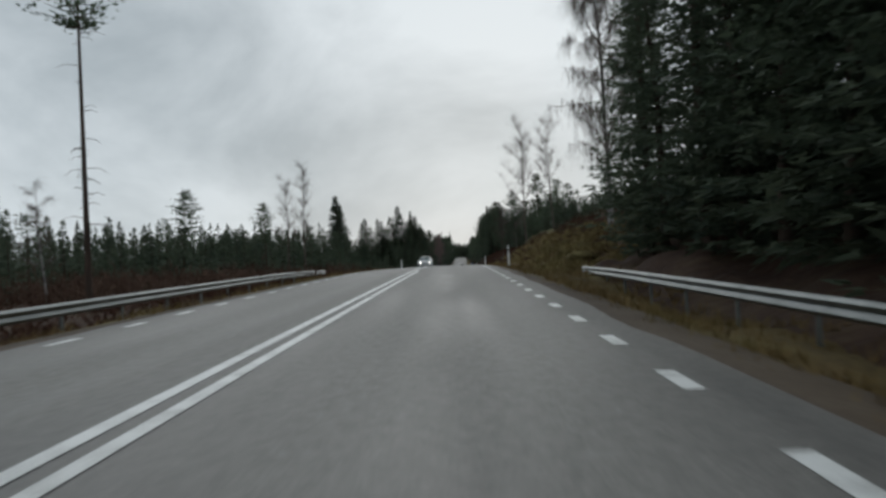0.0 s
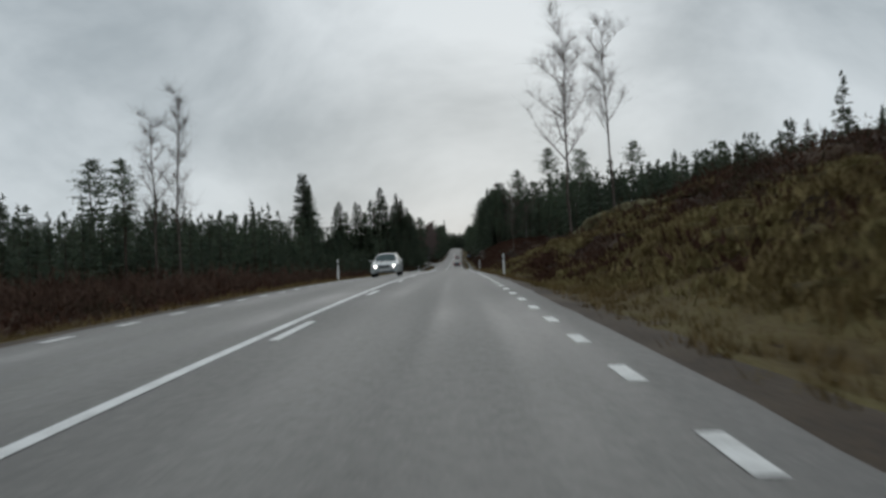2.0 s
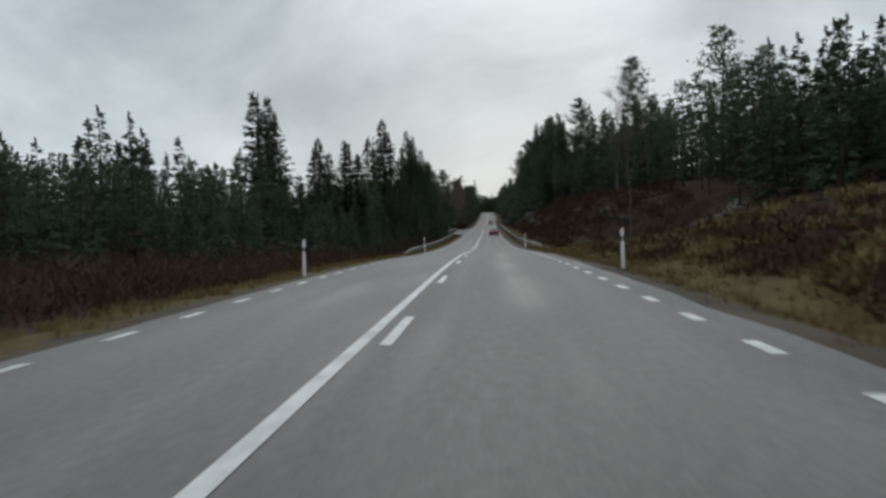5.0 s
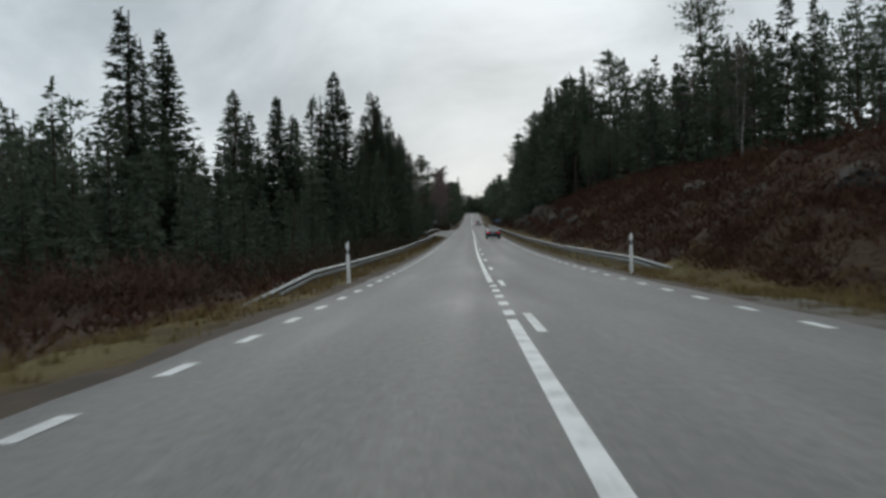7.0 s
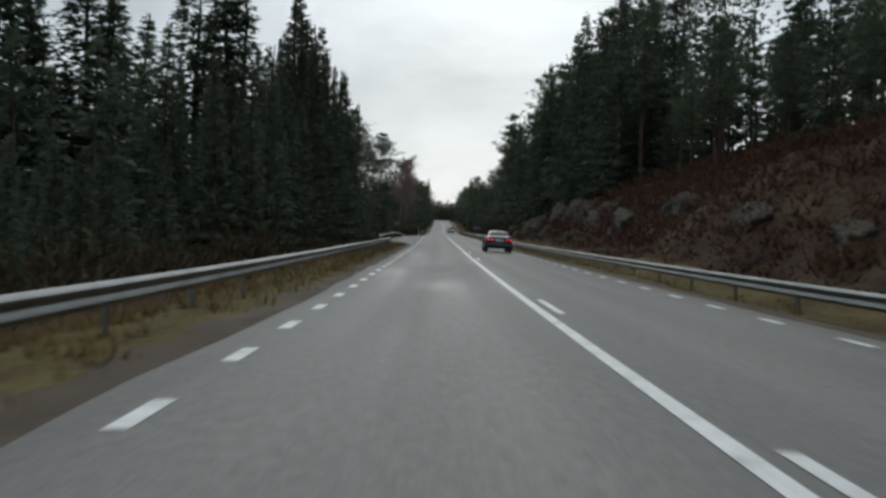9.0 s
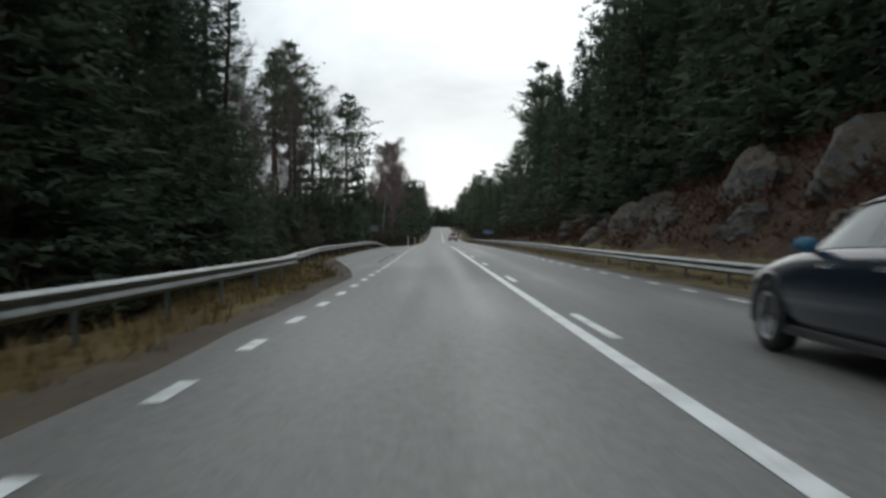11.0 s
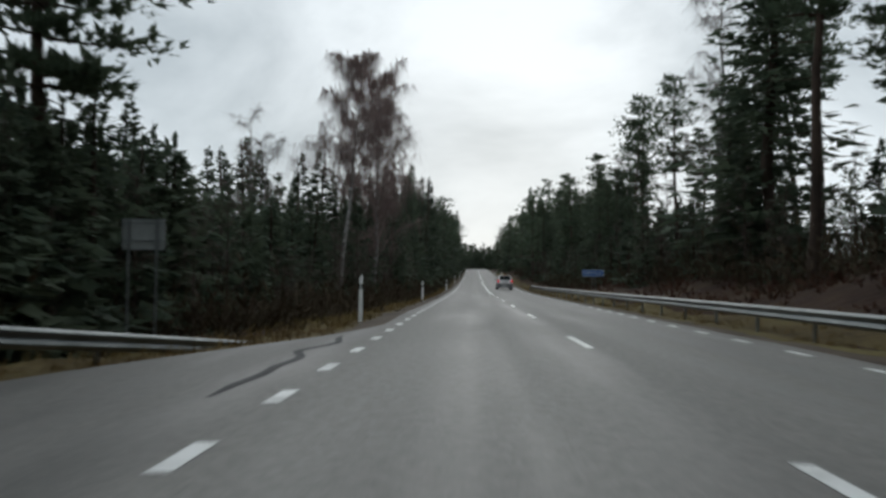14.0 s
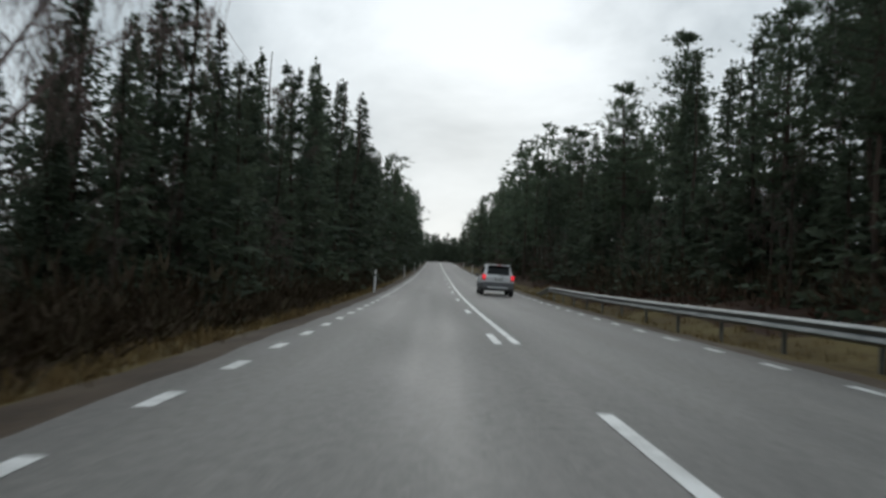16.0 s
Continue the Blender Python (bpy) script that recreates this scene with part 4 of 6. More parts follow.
# trees that stand out one by one
top_at(SNAG, -19.3, 52, 17.0, label="tall pine with a bare trunk and a small tuft of needles")
plant(B_FINE[1], -28, 66, 9, label="small leafless birch among the scrub")
plant(B_WEEP[0], 12.6, 61.5, 19.5, label="tall leafless birch with hanging twigs on the bank")
top_at(ASPEN[0], 11.9, 130.7, 19.0, label="bare grey aspen on the bank")
top_at(ASPEN[1], 16.3, 135, 20.2, label="bare grey aspen on the bank")
top_at(POPLAR[0], -19.4, 128, 15.0, label="bare slender aspen over the scrub")
top_at(POPLAR[1], -22.2, 131, 13.5, label="bare slender aspen over the scrub")
top_at(P_FINE[1], -26.5, 136, 11.2, label="small slender pine over the scrub")
top_at(P_FINE[1], -66, 231, 24.4)
for u, y, top in ((-20.5, 333.6, 24.6), (-15.9, 346, 23.4), (-24.4, 313.5, 18.4), (-29.8, 314, 19.6), (-37.9, 298.5, 26.4), (-40.3, 317, 28.0), (-22.2, 331, 21.0), (-18.0, 348, 20.0), (-31.8, 320, 18.6), (-26.5, 325, 20.0), (-13.9, 331, 20.8)):
    kinds = S_NEAR if u > -19 else S_FINE
    top_at(kinds, u, y, top, fat=1.4)
    top_at(kinds, u + random.uniform(1.2, 1.8), y + random.uniform(-2, 2), top - random.uniform(2.0, 3.5), fat=1.4)
for u, y, top in ((28.9, 251, 24.8), (30, 317, 32.6), (52.7, 315, 33.2), (15.8, 354, 25.6), (22.2, 349.7, 29.5), (14.2, 492.9, 17.2), (17.1, 591, 21.8), (13.9, 657, 21.5)):
    top_at(P_FINE, u, y, top)
top_at(S_NEAR[0], -17.2, 367.5, 23.5, fat=1.2)
top_at(S_FINE[1], -19.5, 370, 20.0, fat=1.2)
plant(ASPEN[0], 12.3, 212.8, 13, label="tall bare aspen with a thick trunk beside the gravel track")
for u, y, h in ((20.5, 289.5, 9), (20.0, 285, 8.5), (20.9, 271.7, 9.5), (18.2, 262, 8)):
    plant(B_FINE, u, y, h, label="thin pale birch over the brown hillside", group="hill birches")
plant(B_FINE[0], -12.5, 408.3, 15.5, label="tall leafless birch with spreading hanging twigs by the lay-by")
top_at(P_OPEN[0], -12.1, 424, 18.3, label="tall Scots pine with layered branches by the lay-by")
top_at(B_RED[0], -9.9, 476, 17.3, label="leafless birch with a dense crown of hanging reddish twigs")
top_at(B_LEANING[0], -10.8, 462.7, 16.0, label="leaning white birch with hanging reddish twigs at the forest edge", turn=0)
top_at(B_FINE[1], -16.9, 468, 12.6, label="slender white birch among young spruces")
top_at(B_FINE[2], -14.5, 459, 9.5, label="small slender birch among young spruces")
top_at(S_FINE[0], -11.7, 553, 19.6)
top_at(S_FINE[1], -7.5, 752, 22.5)

# the dark spruce stand on the right verge
for i in range(22):
    y = 13 + i * 1.38 + random.uniform(-.8, .8)
    u = 11.2 + (i % 3) * 2.6 + random.uniform(-.6, .6)
    plant(S_NEAR, u, y, random.uniform(16, 21), group="dense spruce stand")
for i in range(8):
    plant(S_MID, random.uniform(16, 26), random.uniform(-8, 36), random.uniform(15, 20), group="dense spruce stand")
plant(S_NEAR, 12.6, 48.3, 16.5, group="dense spruce stand")
plant(S_MID, 19.5, 57, 13), plant(S_MID, 22, 66, 12), plant(S_MID, 25, 74, 12)


def places(count, us, ys, gap, keep=None):
    """Random places over a stretch, none nearer to another than the gap."""
    done, tries = [], 0
    while len(done) < count and tries < count * 30:
        tries += 1
        u, y = random.uniform(*us), random.uniform(*ys)
        if keep and not keep(u, y):
            continue
        if any((u - a) ** 2 + (y - b) ** 2 < gap * gap for a, b in done):
            continue
        done.append((u, y))
    return done


def pick(kinds):
    r, acc = random.random(), 0
    for share, protos in kinds:
        acc += share
        if r <= acc:
            return protos
    return kinds[-1][1]


def scatter(count, kinds, us, ys, hs, gap=2.0, group="", keep=None):
    for u, y in places(count, us, ys, gap, keep):
        plant(pick(kinds), u, y, random.uniform(*hs), group=group)


def wood(label, *stands):
    """Trees too many or too far to pick apart, joined: stands are (count, kinds, us, ys, heights, gap, keep)."""
    parts = [([], [], [0]), ([], [], [0]), ([], [], [0]), ([], [], [0])]
    for count, kinds, us, ys, hs, gap, keep in stands:
        for u, y in places(count, us, ys, gap, keep):
            protos = pick(kinds)
            p = protos[random.randrange(len(protos))]
            s = random.uniform(*hs) / p["tall"]
            wide = s * random.uniform(.85, 1.2)
            t = random.uniform(0, 6.28)
            c, q = math.cos(t) * wide, math.sin(t) * wide
            o = np.array([xr(y) + u, y, zr(y) + ground_z(u, y) - .15])
            for (v, f), slot in ((p["crown"], p["leaf"]), (p["trunk"], 3)):
                w = np.stack([v[:, 0] * c - v[:, 1] * q, v[:, 0] * q + v[:, 1] * c, v[:, 2] * s], 1) + o
                vs, fs, n = parts[slot]
                vs.append(w)
                fs.append(f + n[0])
                n[0] += len(w)
    verts, tris, slots, o = [], [], [], 0
    for k, (vs, fs, n) in enumerate(parts):
        if vs:
            verts.append(np.concatenate(vs))
            tris.append(np.concatenate(fs) + o)
            slots.append(np.full(len(tris[-1]), k))
            o += n[0]
    me = raw_mesh("woods", np.concatenate(verts), np.concatenate(tris), M_SPRUCE)
    for m in (M_PINE, M_TWIG, M_BARK):
        me.materials.append(m)
    me.polygons.foreach_set("material_index", np.concatenate(slots).astype(np.int32))
    tagged(new("woods", me), label, "woods", kind="stuff")


wood("dark depth of the dense spruce stand", (26, [(1, S_DEEP)], (17.5, 32), (-6, 35), (14, 19), 2.2, None))
# left: young forest behind the scrub
wood("dense young spruce forest behind brown scrub",
     (120, [(.93, S_LEAN), (1, P_LEAN)], (-70, -34), (70, 170), (7, 10), 3.0, None),
     (110, [(.92, S_LEAN), (1, P_LEAN)], (-70, -32), (160, 225), (9, 12.5), 2.4, None),
     (130, [(.92, S_LEAN), (1, P_LEAN)], (-70, -32), (220, 310), (11, 16.5), 2.8, None),
     (110, [(.9, S_DEEP), (1, P_DEEP)], (-140, -66), (60, 340), (11, 15), 4, None),
     (60, [(.95, S_DEEP), (1, P_LEAN)], (-34, -19), (225, 310), (4.5, 8), 2.3, lambda u, y: u < -19 - max(0, 250 - y) * .3))
# left: wall of spruces along the guardrail
scatter(22, [(1, S_FINE)], (-16, -10.8), (300, 322), (9, 13), 2.0, "spruce wall")
scatter(22, [(1, S_NEAR)], (-15, -10.6), (320, 353), (14, 18.5), 2.0, "spruce wall")
scatter(26, [(1, S_MID)], (-19, -12), (262, 300), (4.0, 6.8), 2.0, "spruce wall", lambda u, y: u < -12 - max(0, 285 - y) * .1)
wood("tall dark spruce forest", (64, [(1, S_LEAN)], (-44, -17), (296, 346), (9.5, 14), 2.6, None), (30, [(.8, S_DEEP), (1, P_DEEP)], (-80, -40), (290, 345), (13, 17), 4, None), (30, [(.6, S_DEEP), (1, B_LEAN)], (-80, -40), (345, 420), (8, 11), 4, None))
# left: mixed wood along the lay-by
top_at(P_FINE[2], -13.0, 398, 14.5)
for u, y, top in ((-14.7, 396.6, 18.8), (-16.2, 399.8, 18.0), (-19.9, 416.6, 22.0), (-17.8, 414, 18.0)):
    top_at(P_TALL, u, y, top, label="tall Scots pine with a long bare trunk over the thicket", group="mixed wood")
top_at(ASPEN[0], -15.4, 377.6, 14.0, label="bare grey aspen over the thicket by the lay-by", group="mixed wood")
top_at(ASPEN[1], -13.6, 388.6, 15.5, label="bare grey aspen with rising limbs by the lay-by", group="mixed wood")
scatter(9, [(.6, ASPEN), (1, B_FINE)], (-27, -16), (378, 412), (11, 14.5), 3.0, "mixed wood")
plant(B_FINE[1], -14.9, 407.4, 19, label="tall leafless birch with a pale trunk", group="mixed wood")
plant(B_FINE[0], -13.0, 401.6, 17, label="tall leafless birch with a pale trunk", group="mixed wood")
scatter(15, [(.7, B_FINE), (1, ASPEN)], (-21, -12.5), (353, 402), (11.5, 14.5), 2.8, "mixed wood")
scatter(6, [(1, B_FINE)], (-22, -14.5), (402, 428), (9, 12), 4.0, "mixed wood")
for u, y, top in ((-16, 440, 8.6), (-17.5, 456, 8.8), (-18, 462, 9.6), (-18.5, 470, 11.5), (-16.5, 465, 9.9), (-13.1, 470, 10.5), (-12, 455, 7.0), (-11.2, 457, 7.2), (-13.6, 465, 9.6), (-19, 448, 8.8)):
    top_at(S_MID, u, y, top, fat=1.25, group="young spruces at the forest edge")
wood("mixed leafless wood with pines and spruces", (40, [(.75, B_LEAN), (.85, P_LEAN), (1, S_LEAN)], (-50, -18), (350, 402), (10, 15), 2.8, None), (34, [(.6, B_LEAN), (.75, P_LEAN), (1, S_LEAN)], (-50, -20), (402, 475), (7, 9.5), 2.8, None))
scatter(20, [(1, S_YOUNG)], (-13.5, -11.2), (350, 402), (2.2, 4.2), 1.4, "young spruces at the forest edge")
scatter(20, [(1, S_YOUNG)], (-14, -10.6), (402, 470), (3.2, 6.0), 1.4, "young spruces at the forest edge")
wood("thicket of young spruces behind the lay-by", (110, [(1, S_THICK)], (-16.5, -11.4), (398, 436), (5.2, 7.0), .9, None), (90, [(1, S_THICK)], (-16.5, -11.6), (436, 476), (4.8, 6.6), 1.0, None), (130, [(1, S_THICK)], (-17, -12.4), (349, 402), (4.4, 6.0), 1.0, None), (75, [(1, S_DEEP)], (-24, -15.5), (350, 476), (6.0, 8.2), 1.5, None), (40, [(.7, S_DEEP), (1, B_LEAN)], (-70, -26), (352, 440), (6, 8.5), 2.6, None))
# left: spruces to the far end
scatter(16, [(.85, S_MID), (1, B_FINE)], (-14, -9.8), (466, 490), (7, 9.5), 1.8, "spruce wall")
scatter(22, [(.9, S_FINE), (1, B_FINE)], (-14, -8.8), (488, 520), (9.5, 13.0), 2.0, "spruce wall")
scatter(30, [(.9, S_MID), (1, P_FINE)], (-14, -8.4), (518, 590), (14, 17.5), 2.2, "spruce wall")
wood("spruce forest along the rising road", (20, [(.9, S_LEAN), (1, B_LEAN)], (-34, -15), (472, 505), (6.5, 9.5), 2.6, None), (50, [(.9, S_LEAN), (1, B_LEAN)], (-34, -14), (505, 600), (11, 16), 2.6, None),
     (110, [(.75, S_DEEP), (.9, P_LEAN), (1, B_LEAN)], (-22, -7.8), (586, 820), (13, 20), 2.4, None),
     (60, [(.85, S_DEEP), (1, P_DEEP)], (-30, -8), (815, 880), (11, 17), 2.4, None), (90, [(.85, S_DEEP), (1, P_DEEP)], (-34, -7), (876, 950), (12, 18), 2.2, None))
wood("tangle of leafless saplings along the forest edge", (130, [(1, B_LEAN)], (-11.5, -8.0), (426, 650), (2.5, 5.5), .9, None), (80, [(1, B_LEAN)], (-13.5, -10.6), (352, 426), (2.2, 4.5), .8, None), (120, [(1, B_LEAN)], (9.2, 13), (396, 650), (2.5, 5.5), .9, None),
     (60, [(1, S_DEEP)], (-36, -20), (362, 425), (5, 7.5), 1.8, None))
wood("dense dark undergrowth of young spruces", (70, [(1, S_DEEP)], (-46, -19), (346, 408), (6, 8.5), 1.8, None))
# right: hill forest
def hill_edge(u, y):
    return u > np.interp(y, (140, 180, 200, 230, 250, 270, 285, 300), (32, 27, 23.5, 21, 19.5, 18.5, 17.5, 14.5))


wood("dense conifer forest over a brown hillside",
     (70, [(.8, S_LEAN), (.97, P_LEAN), (1, B_LEAN)], (24, 52), (140, 192), (7.8, 10.4), 2.3, hill_edge),
     (80, [(.75, S_LEAN), (.96, P_LEAN), (1, B_LEAN)], (19, 50), (188, 224), (9.8, 12.5), 2.2, hill_edge),
     (100, [(.72, S_LEAN), (.95, P_LEAN), (1, B_LEAN)], (14, 50), (220, 312), (8.5, 11.5), 2.5, hill_edge),
     (60, [(.7, S_DEEP), (1, P_DEEP)], (48, 110), (150, 340), (9, 13), 4.0, None),
     (30, [(.7, S_DEEP), (1, P_DEEP)], (60, 110), (60, 150), (6, 9), 4.0, None),
     (90, [(.9, S_DEEP), (1, P_LEAN)], (25, 60), (80, 160), (2.4, 4.2), 2.2, None))
scatter(40, [(.4, S_MID), (.85, P_FINE), (1, B_FINE)], (14, 25), (222, 330), (6.5, 9.5), 2.4, "hill forest", hill_edge)
# right: tall forest behind the rocks
scatter(36, [(.75, S_FINE), (1, P_FINE)], (11.5, 18), (330, 392), (16, 21), 2.2, "tall forest edge", lambda u, y: u > 11.5 + (1.5 if y < 350 else 0))
wood("tall conifer forest behind the roadside trees", (50, [(.6, S_LEAN), (1, P_LEAN)], (18, 44), (320, 402), (14, 19), 2.6, None), (10, [(.5, S_LEAN), (1, P_LEAN)], (26, 44), (450, 490), (8, 11), 3.2, None))
scatter(16, [(.8, S_MID), (1, P_FINE)], (11.8, 18), (370, 402), (15, 19), 2.2, "tall forest edge")
scatter(26, [(1, S_YOUNG)], (11.5, 20), (444, 530), (3, 6.5), 1.6, "young spruces at the forest edge")
wood("undergrowth of young spruces below the pines", (110, [(1, S_THICK)], (10.2, 16), (464, 545), (3.6, 6.5), 1.2, None), (50, [(1, S_DEEP)], (16, 34), (446, 530), (3.5, 6), 1.8, None), (60, [(1, S_DEEP)], (16, 44), (400, 446), (4, 7.5), 2, None), (16, [(1, S_LEAN)], (18, 30), (380, 412), (14, 18), 2.4, None))
scatter(9, [(1, S_MID)], (12, 18), (396, 413), (8, 13), 2.0, "pine forest edge")
scatter(20, [(.65, S_MID), (1, P_FINE)], (11.3, 17.5), (403, 435), (14, 19), 2.2, "pine forest edge")
wood("dark conifers behind the pine forest edge", (26, [(.7, S_LEAN), (1, P_LEAN)], (17, 34), (402, 436), (12, 17), 2.4, None))
for u, y, top in ((13.2, 456.1, 12.8), (17.6, 463, 15.2), (15.2, 460, 14.0)):
    top_at(S_FINE, u, y, top, fat=1.5, group="pine forest edge")
for u, y, top in ((33.5, 535, 24.4), (32.4, 522.6, 20.6), (30.5, 534, 22.4)):
    top_at(P_TALL, u, y, top, group="pine forest edge")
for u, y, top in ((22.8, 472, 23), (22.0, 465, 22), (20.5, 480.4, 15.5)):
    top_at(P_TALL, u, y, top, group="pine forest edge")
top_at(P_FINE[1], 15.3, 494.8, 20.0, label="tall Scots pine with a slender crown above young conifers")
top_at(P_FINE[0], 12.5, 429.7, 23.5, label="tall Scots pine above the roadside spruces")
top_at(P_FINE[2], 14.5, 433, 22, label="tall Scots pine above the roadside spruces")
plant(B_FINE[1], 15.8, 483.5, 10, label="slender pale birch among dark conifers")
plant(B_FINE[0], 14.0, 495.7, 12, label="slender pale birch among dark conifers")
plant(S_FINE[1], 13.6, 450, 21, group="pine forest edge", fat=1.4)
plant(S_FINE[0], 14.8, 454, 19, group="pine forest edge")
plant(B_FINE[2], 14.2, 462.5, 18.5, label="tall leafless birch with grey hanging twigs among conifers")
top_at(P_FINE[1], 12.3, 466, 15.6)
plant(P_FINE[1], 12.3, 441, 22, label="tall Scots pine with a thick bare trunk")
for u, y in ((17, 440), (19.5, 446), (22.5, 452), (16.5, 433), (25, 444)):
    plant(P_FINE[1], u, y, random.uniform(14, 17), group="pine forest edge")
scatter(14, [(.45, S_MID), (.85, P_FINE), (1, B_FINE)], (10, 13.4), (484, 502), (7.5, 11), 2.4, "pine forest edge")
scatter(30, [(.45, S_MID), (.9, P_FINE), (1, B_FINE)], (10, 17), (502, 582), (10.5, 14.5), 2.2, "pine forest edge")
top_at(P_FINE[0], 13.8, 518, 17.0)
top_at(P_FINE[2], 13.3, 501, 13.5)
wood("mixed conifer forest along the rising road", (50, [(.5, S_LEAN), (.88, P_LEAN), (1, B_LEAN)], (8.5, 26), (560, 650), (12, 18), 2.5, None),
     (90, [(.25, S_DEEP), (.5, P_LEAN), (1, B_LEAN)], (8.5, 24), (645, 820), (12, 17), 2.5, None),
     (50, [(.7, S_DEEP), (1, P_DEEP)], (8.5, 34), (815, 950), (11, 17), 2.8, None))
for proto in S_NEAR + S_FINE + S_MID + S_YOUNG + P_FINE + P_OPEN + P_TALL + B_FINE + B_WEEP + B_RED + B_LEANING + ASPEN + POPLAR + SNAG:
    if proto.name not in USED:
        plant(proto, random.choice((-1, 1)) * random.uniform(26, 34), random.uniform(-50, -20))


# far woods that nobody could count
def far_woods():
    rng = np.random.default_rng(5)
    vs, fs, o = [], [], 0
    spots = []
    for i in range(240):
        side = -1 if rng.random() < .5 else 1
        spots.append((side * rng.uniform(24, 260), rng.uniform(300, 1300)))
    for i in range(120):
        spots.append((rng.uniform(-260, 260), rng.uniform(990, 1300)))
    for i in range(160):
        spots.append((-rng.uniform(130, 300), rng.uniform(60, 420)))
    for i in range(120):
        spots.append(((1 if rng.random() < .5 else -1) * rng.uniform(16, 60), rng.uniform(-140, -15)))
    for u, y in spots:
        if 0 < u < 70 and 430 < y < 640:
            continue
        h = rng.uniform(11, 18)
        v, f = spruce_arrays(int(rng.integers(1 << 30)), h, 2.6, 1.6, 5, 2, 2.4)
        v = v + np.array([xr(y) + u, y, zr(y) + ground_z(u, y) - .2])
        vs.append(v)
        fs.append(f + o)
        o += len(v)
    ob = new("far_woods", raw_mesh("far_woods", np.concatenate(vs), np.concatenate(fs), M_SPRUCE))
    tagged(ob, "distant dark conifer woods under the overcast sky", "woods", kind="stuff")


far_woods()


# ---- rocks ----
def boulder(seed, u, y, sx, sy, sz, dz, label):
    """A rock broken along flat planes, with rough faces."""
    rng = random.Random(seed * 13)
    bm = bmesh.new()
    bmesh.ops.create_icosphere(bm, subdivisions=4, radius=1.0)
    off = seed * 7.3 % 50
    cuts = []
    for i in range(22):
        n = Vector((rng.gauss(0, 1), rng.gauss(0, 1), rng.gauss(.15, .8))).normalized()
        cuts.append((n, rng.uniform(.58, .88)))
    for v in bm.verts:
        p = v.co.copy()
        for n, d in cuts:
            over = p.dot(n) - d
            if over > 0:
                p -= n * over
        q = Vector((round(p.x * 3.1) / 3.1, round(p.y * 2.3) / 2.3, round(p.z * 3.4) / 3.4))
        k = .94 + .20 * noise.noise(p * 1.2 + Vector((off, 0, 0))) + .12 * noise.noise(p * 3.5 + Vector((off, off, 0))) + .06 * noise.noise(p * 8)
        k += .16 * noise.noise(q * 2.1 + Vector((0, off, 0)))
        v.co = Vector((p.x * sx, p.y * sy, p.z * sz)) * k
    me = bpy.data.meshes.new("boulder")
    bm.to_mesh(me)
    bm.free()
    me.materials.append(M_ROCK)
    ob = new("rock_outcrop", me)
    ob.matrix_basis = at_road(u, y, ground_z(u, y) + dz, seed * 37 % 360 if sx == sy else random.uniform(-15, 15))
    tagged(ob, label, "rock", "rocks on the bank")


ROCK = "weathered grey granite outcrop on the heather bank"
for i, (u, y, a, b, c, dz) in enumerate(((10.6, 321, 1.8, 3.6, 1.6, -.7), (10.4, 327, 1.8, 3.0, 2.0, -.8), (10.9, 332, 1.9, 3.4, 2.3, -.8), (10.5, 338, 1.9, 3.2, 2.2, -.8), (10.2, 345, 1.9, 3.6, 2.2, -.8), (9.0, 352.5, 1.5, 2.6, 1.6, -.5),
                                         (9.6, 358, 1.8, 3.2, 2.3, -.7), (9.3, 362.5, 1.5, 2.6, 1.7, -.6), (8.3, 367.5, 1.2, 3.0, 1.2, -.2), (8.6, 341, 1.2, 2.2, 1.0, -.3), (8.7, 333, 1.1, 2.0, .9, -.3), (8.5, 325.5, 1.0, 1.8, .8, -.2),
                                         (11.8, 237.4, 1.2, 1.8, 1.0, -.2), (12.7, 229.8, 1.1, 1.6, .9, -.2), (13.3, 226.5, 1.0, 1.4, .8, -.2), (9.6, 280, .9, 1.6, .7, -.15),
                                         (8.2, 381, .9, 1.5, .75, .1), (8.9, 384.5, 1.0, 1.6, .9, .1), (9.8, 372, 1.2, 2, 1.1, .0), (11.5, 390, 1.4, 2, 1.1, 0),
                                         (12.6, 251, 1.3, 2.2, 1.0, -.2), (13.5, 262, 1.4, 2.3, 1.1, -.2), (10.0, 270, .9, 1.6, .7, -.15),
                                         (9.6, 288, 1.0, 2.0, .9, -.1), (10.5, 300, 1.4, 2.6, 1.3, -.1), (9.6, 311, 1.5, 2.8, 1.5, -.2), (14.5, 240, 1.2, 2.0, .9, -.1))):
    boulder(i + 1, u, y, a, b, c, dz, ROCK)


def moss_ridge():
    """A low rock ledge that climbs the bank, with pale moss along its back."""
    bm = bmesh.new()
    bmesh.ops.create_icosphere(bm, subdivisions=5, radius=1.0)
    for v in bm.verts:
        p = v.co.copy()
        k = 1 + .22 * noise.noise(Vector((p.x * 1.1, p.y * 3.2, p.z)) + Vector((3, 1, 0))) + .16 * noise.noise(Vector((p.x * 2.2, p.y * 9, p.z * 2))) + .07 * noise.noise(Vector((p.x * 5, p.y * 22, p.z * 5)))
        v.co = Vector((p.x * 1.25 * k, p.y * 7.2, p.z * .95 * k))
    ob = part("rock_ledge", bm, M_RIDGE, None, "", True)
    ob.matrix_basis = at_road(12.5, 116, 2.55) @ pose(0, 0, 0, -8.5, 0, 13.5)
    tagged(ob, "long low rock ledge with pale moss on the bank", "rock", "rocks on the bank")


moss_ridge()


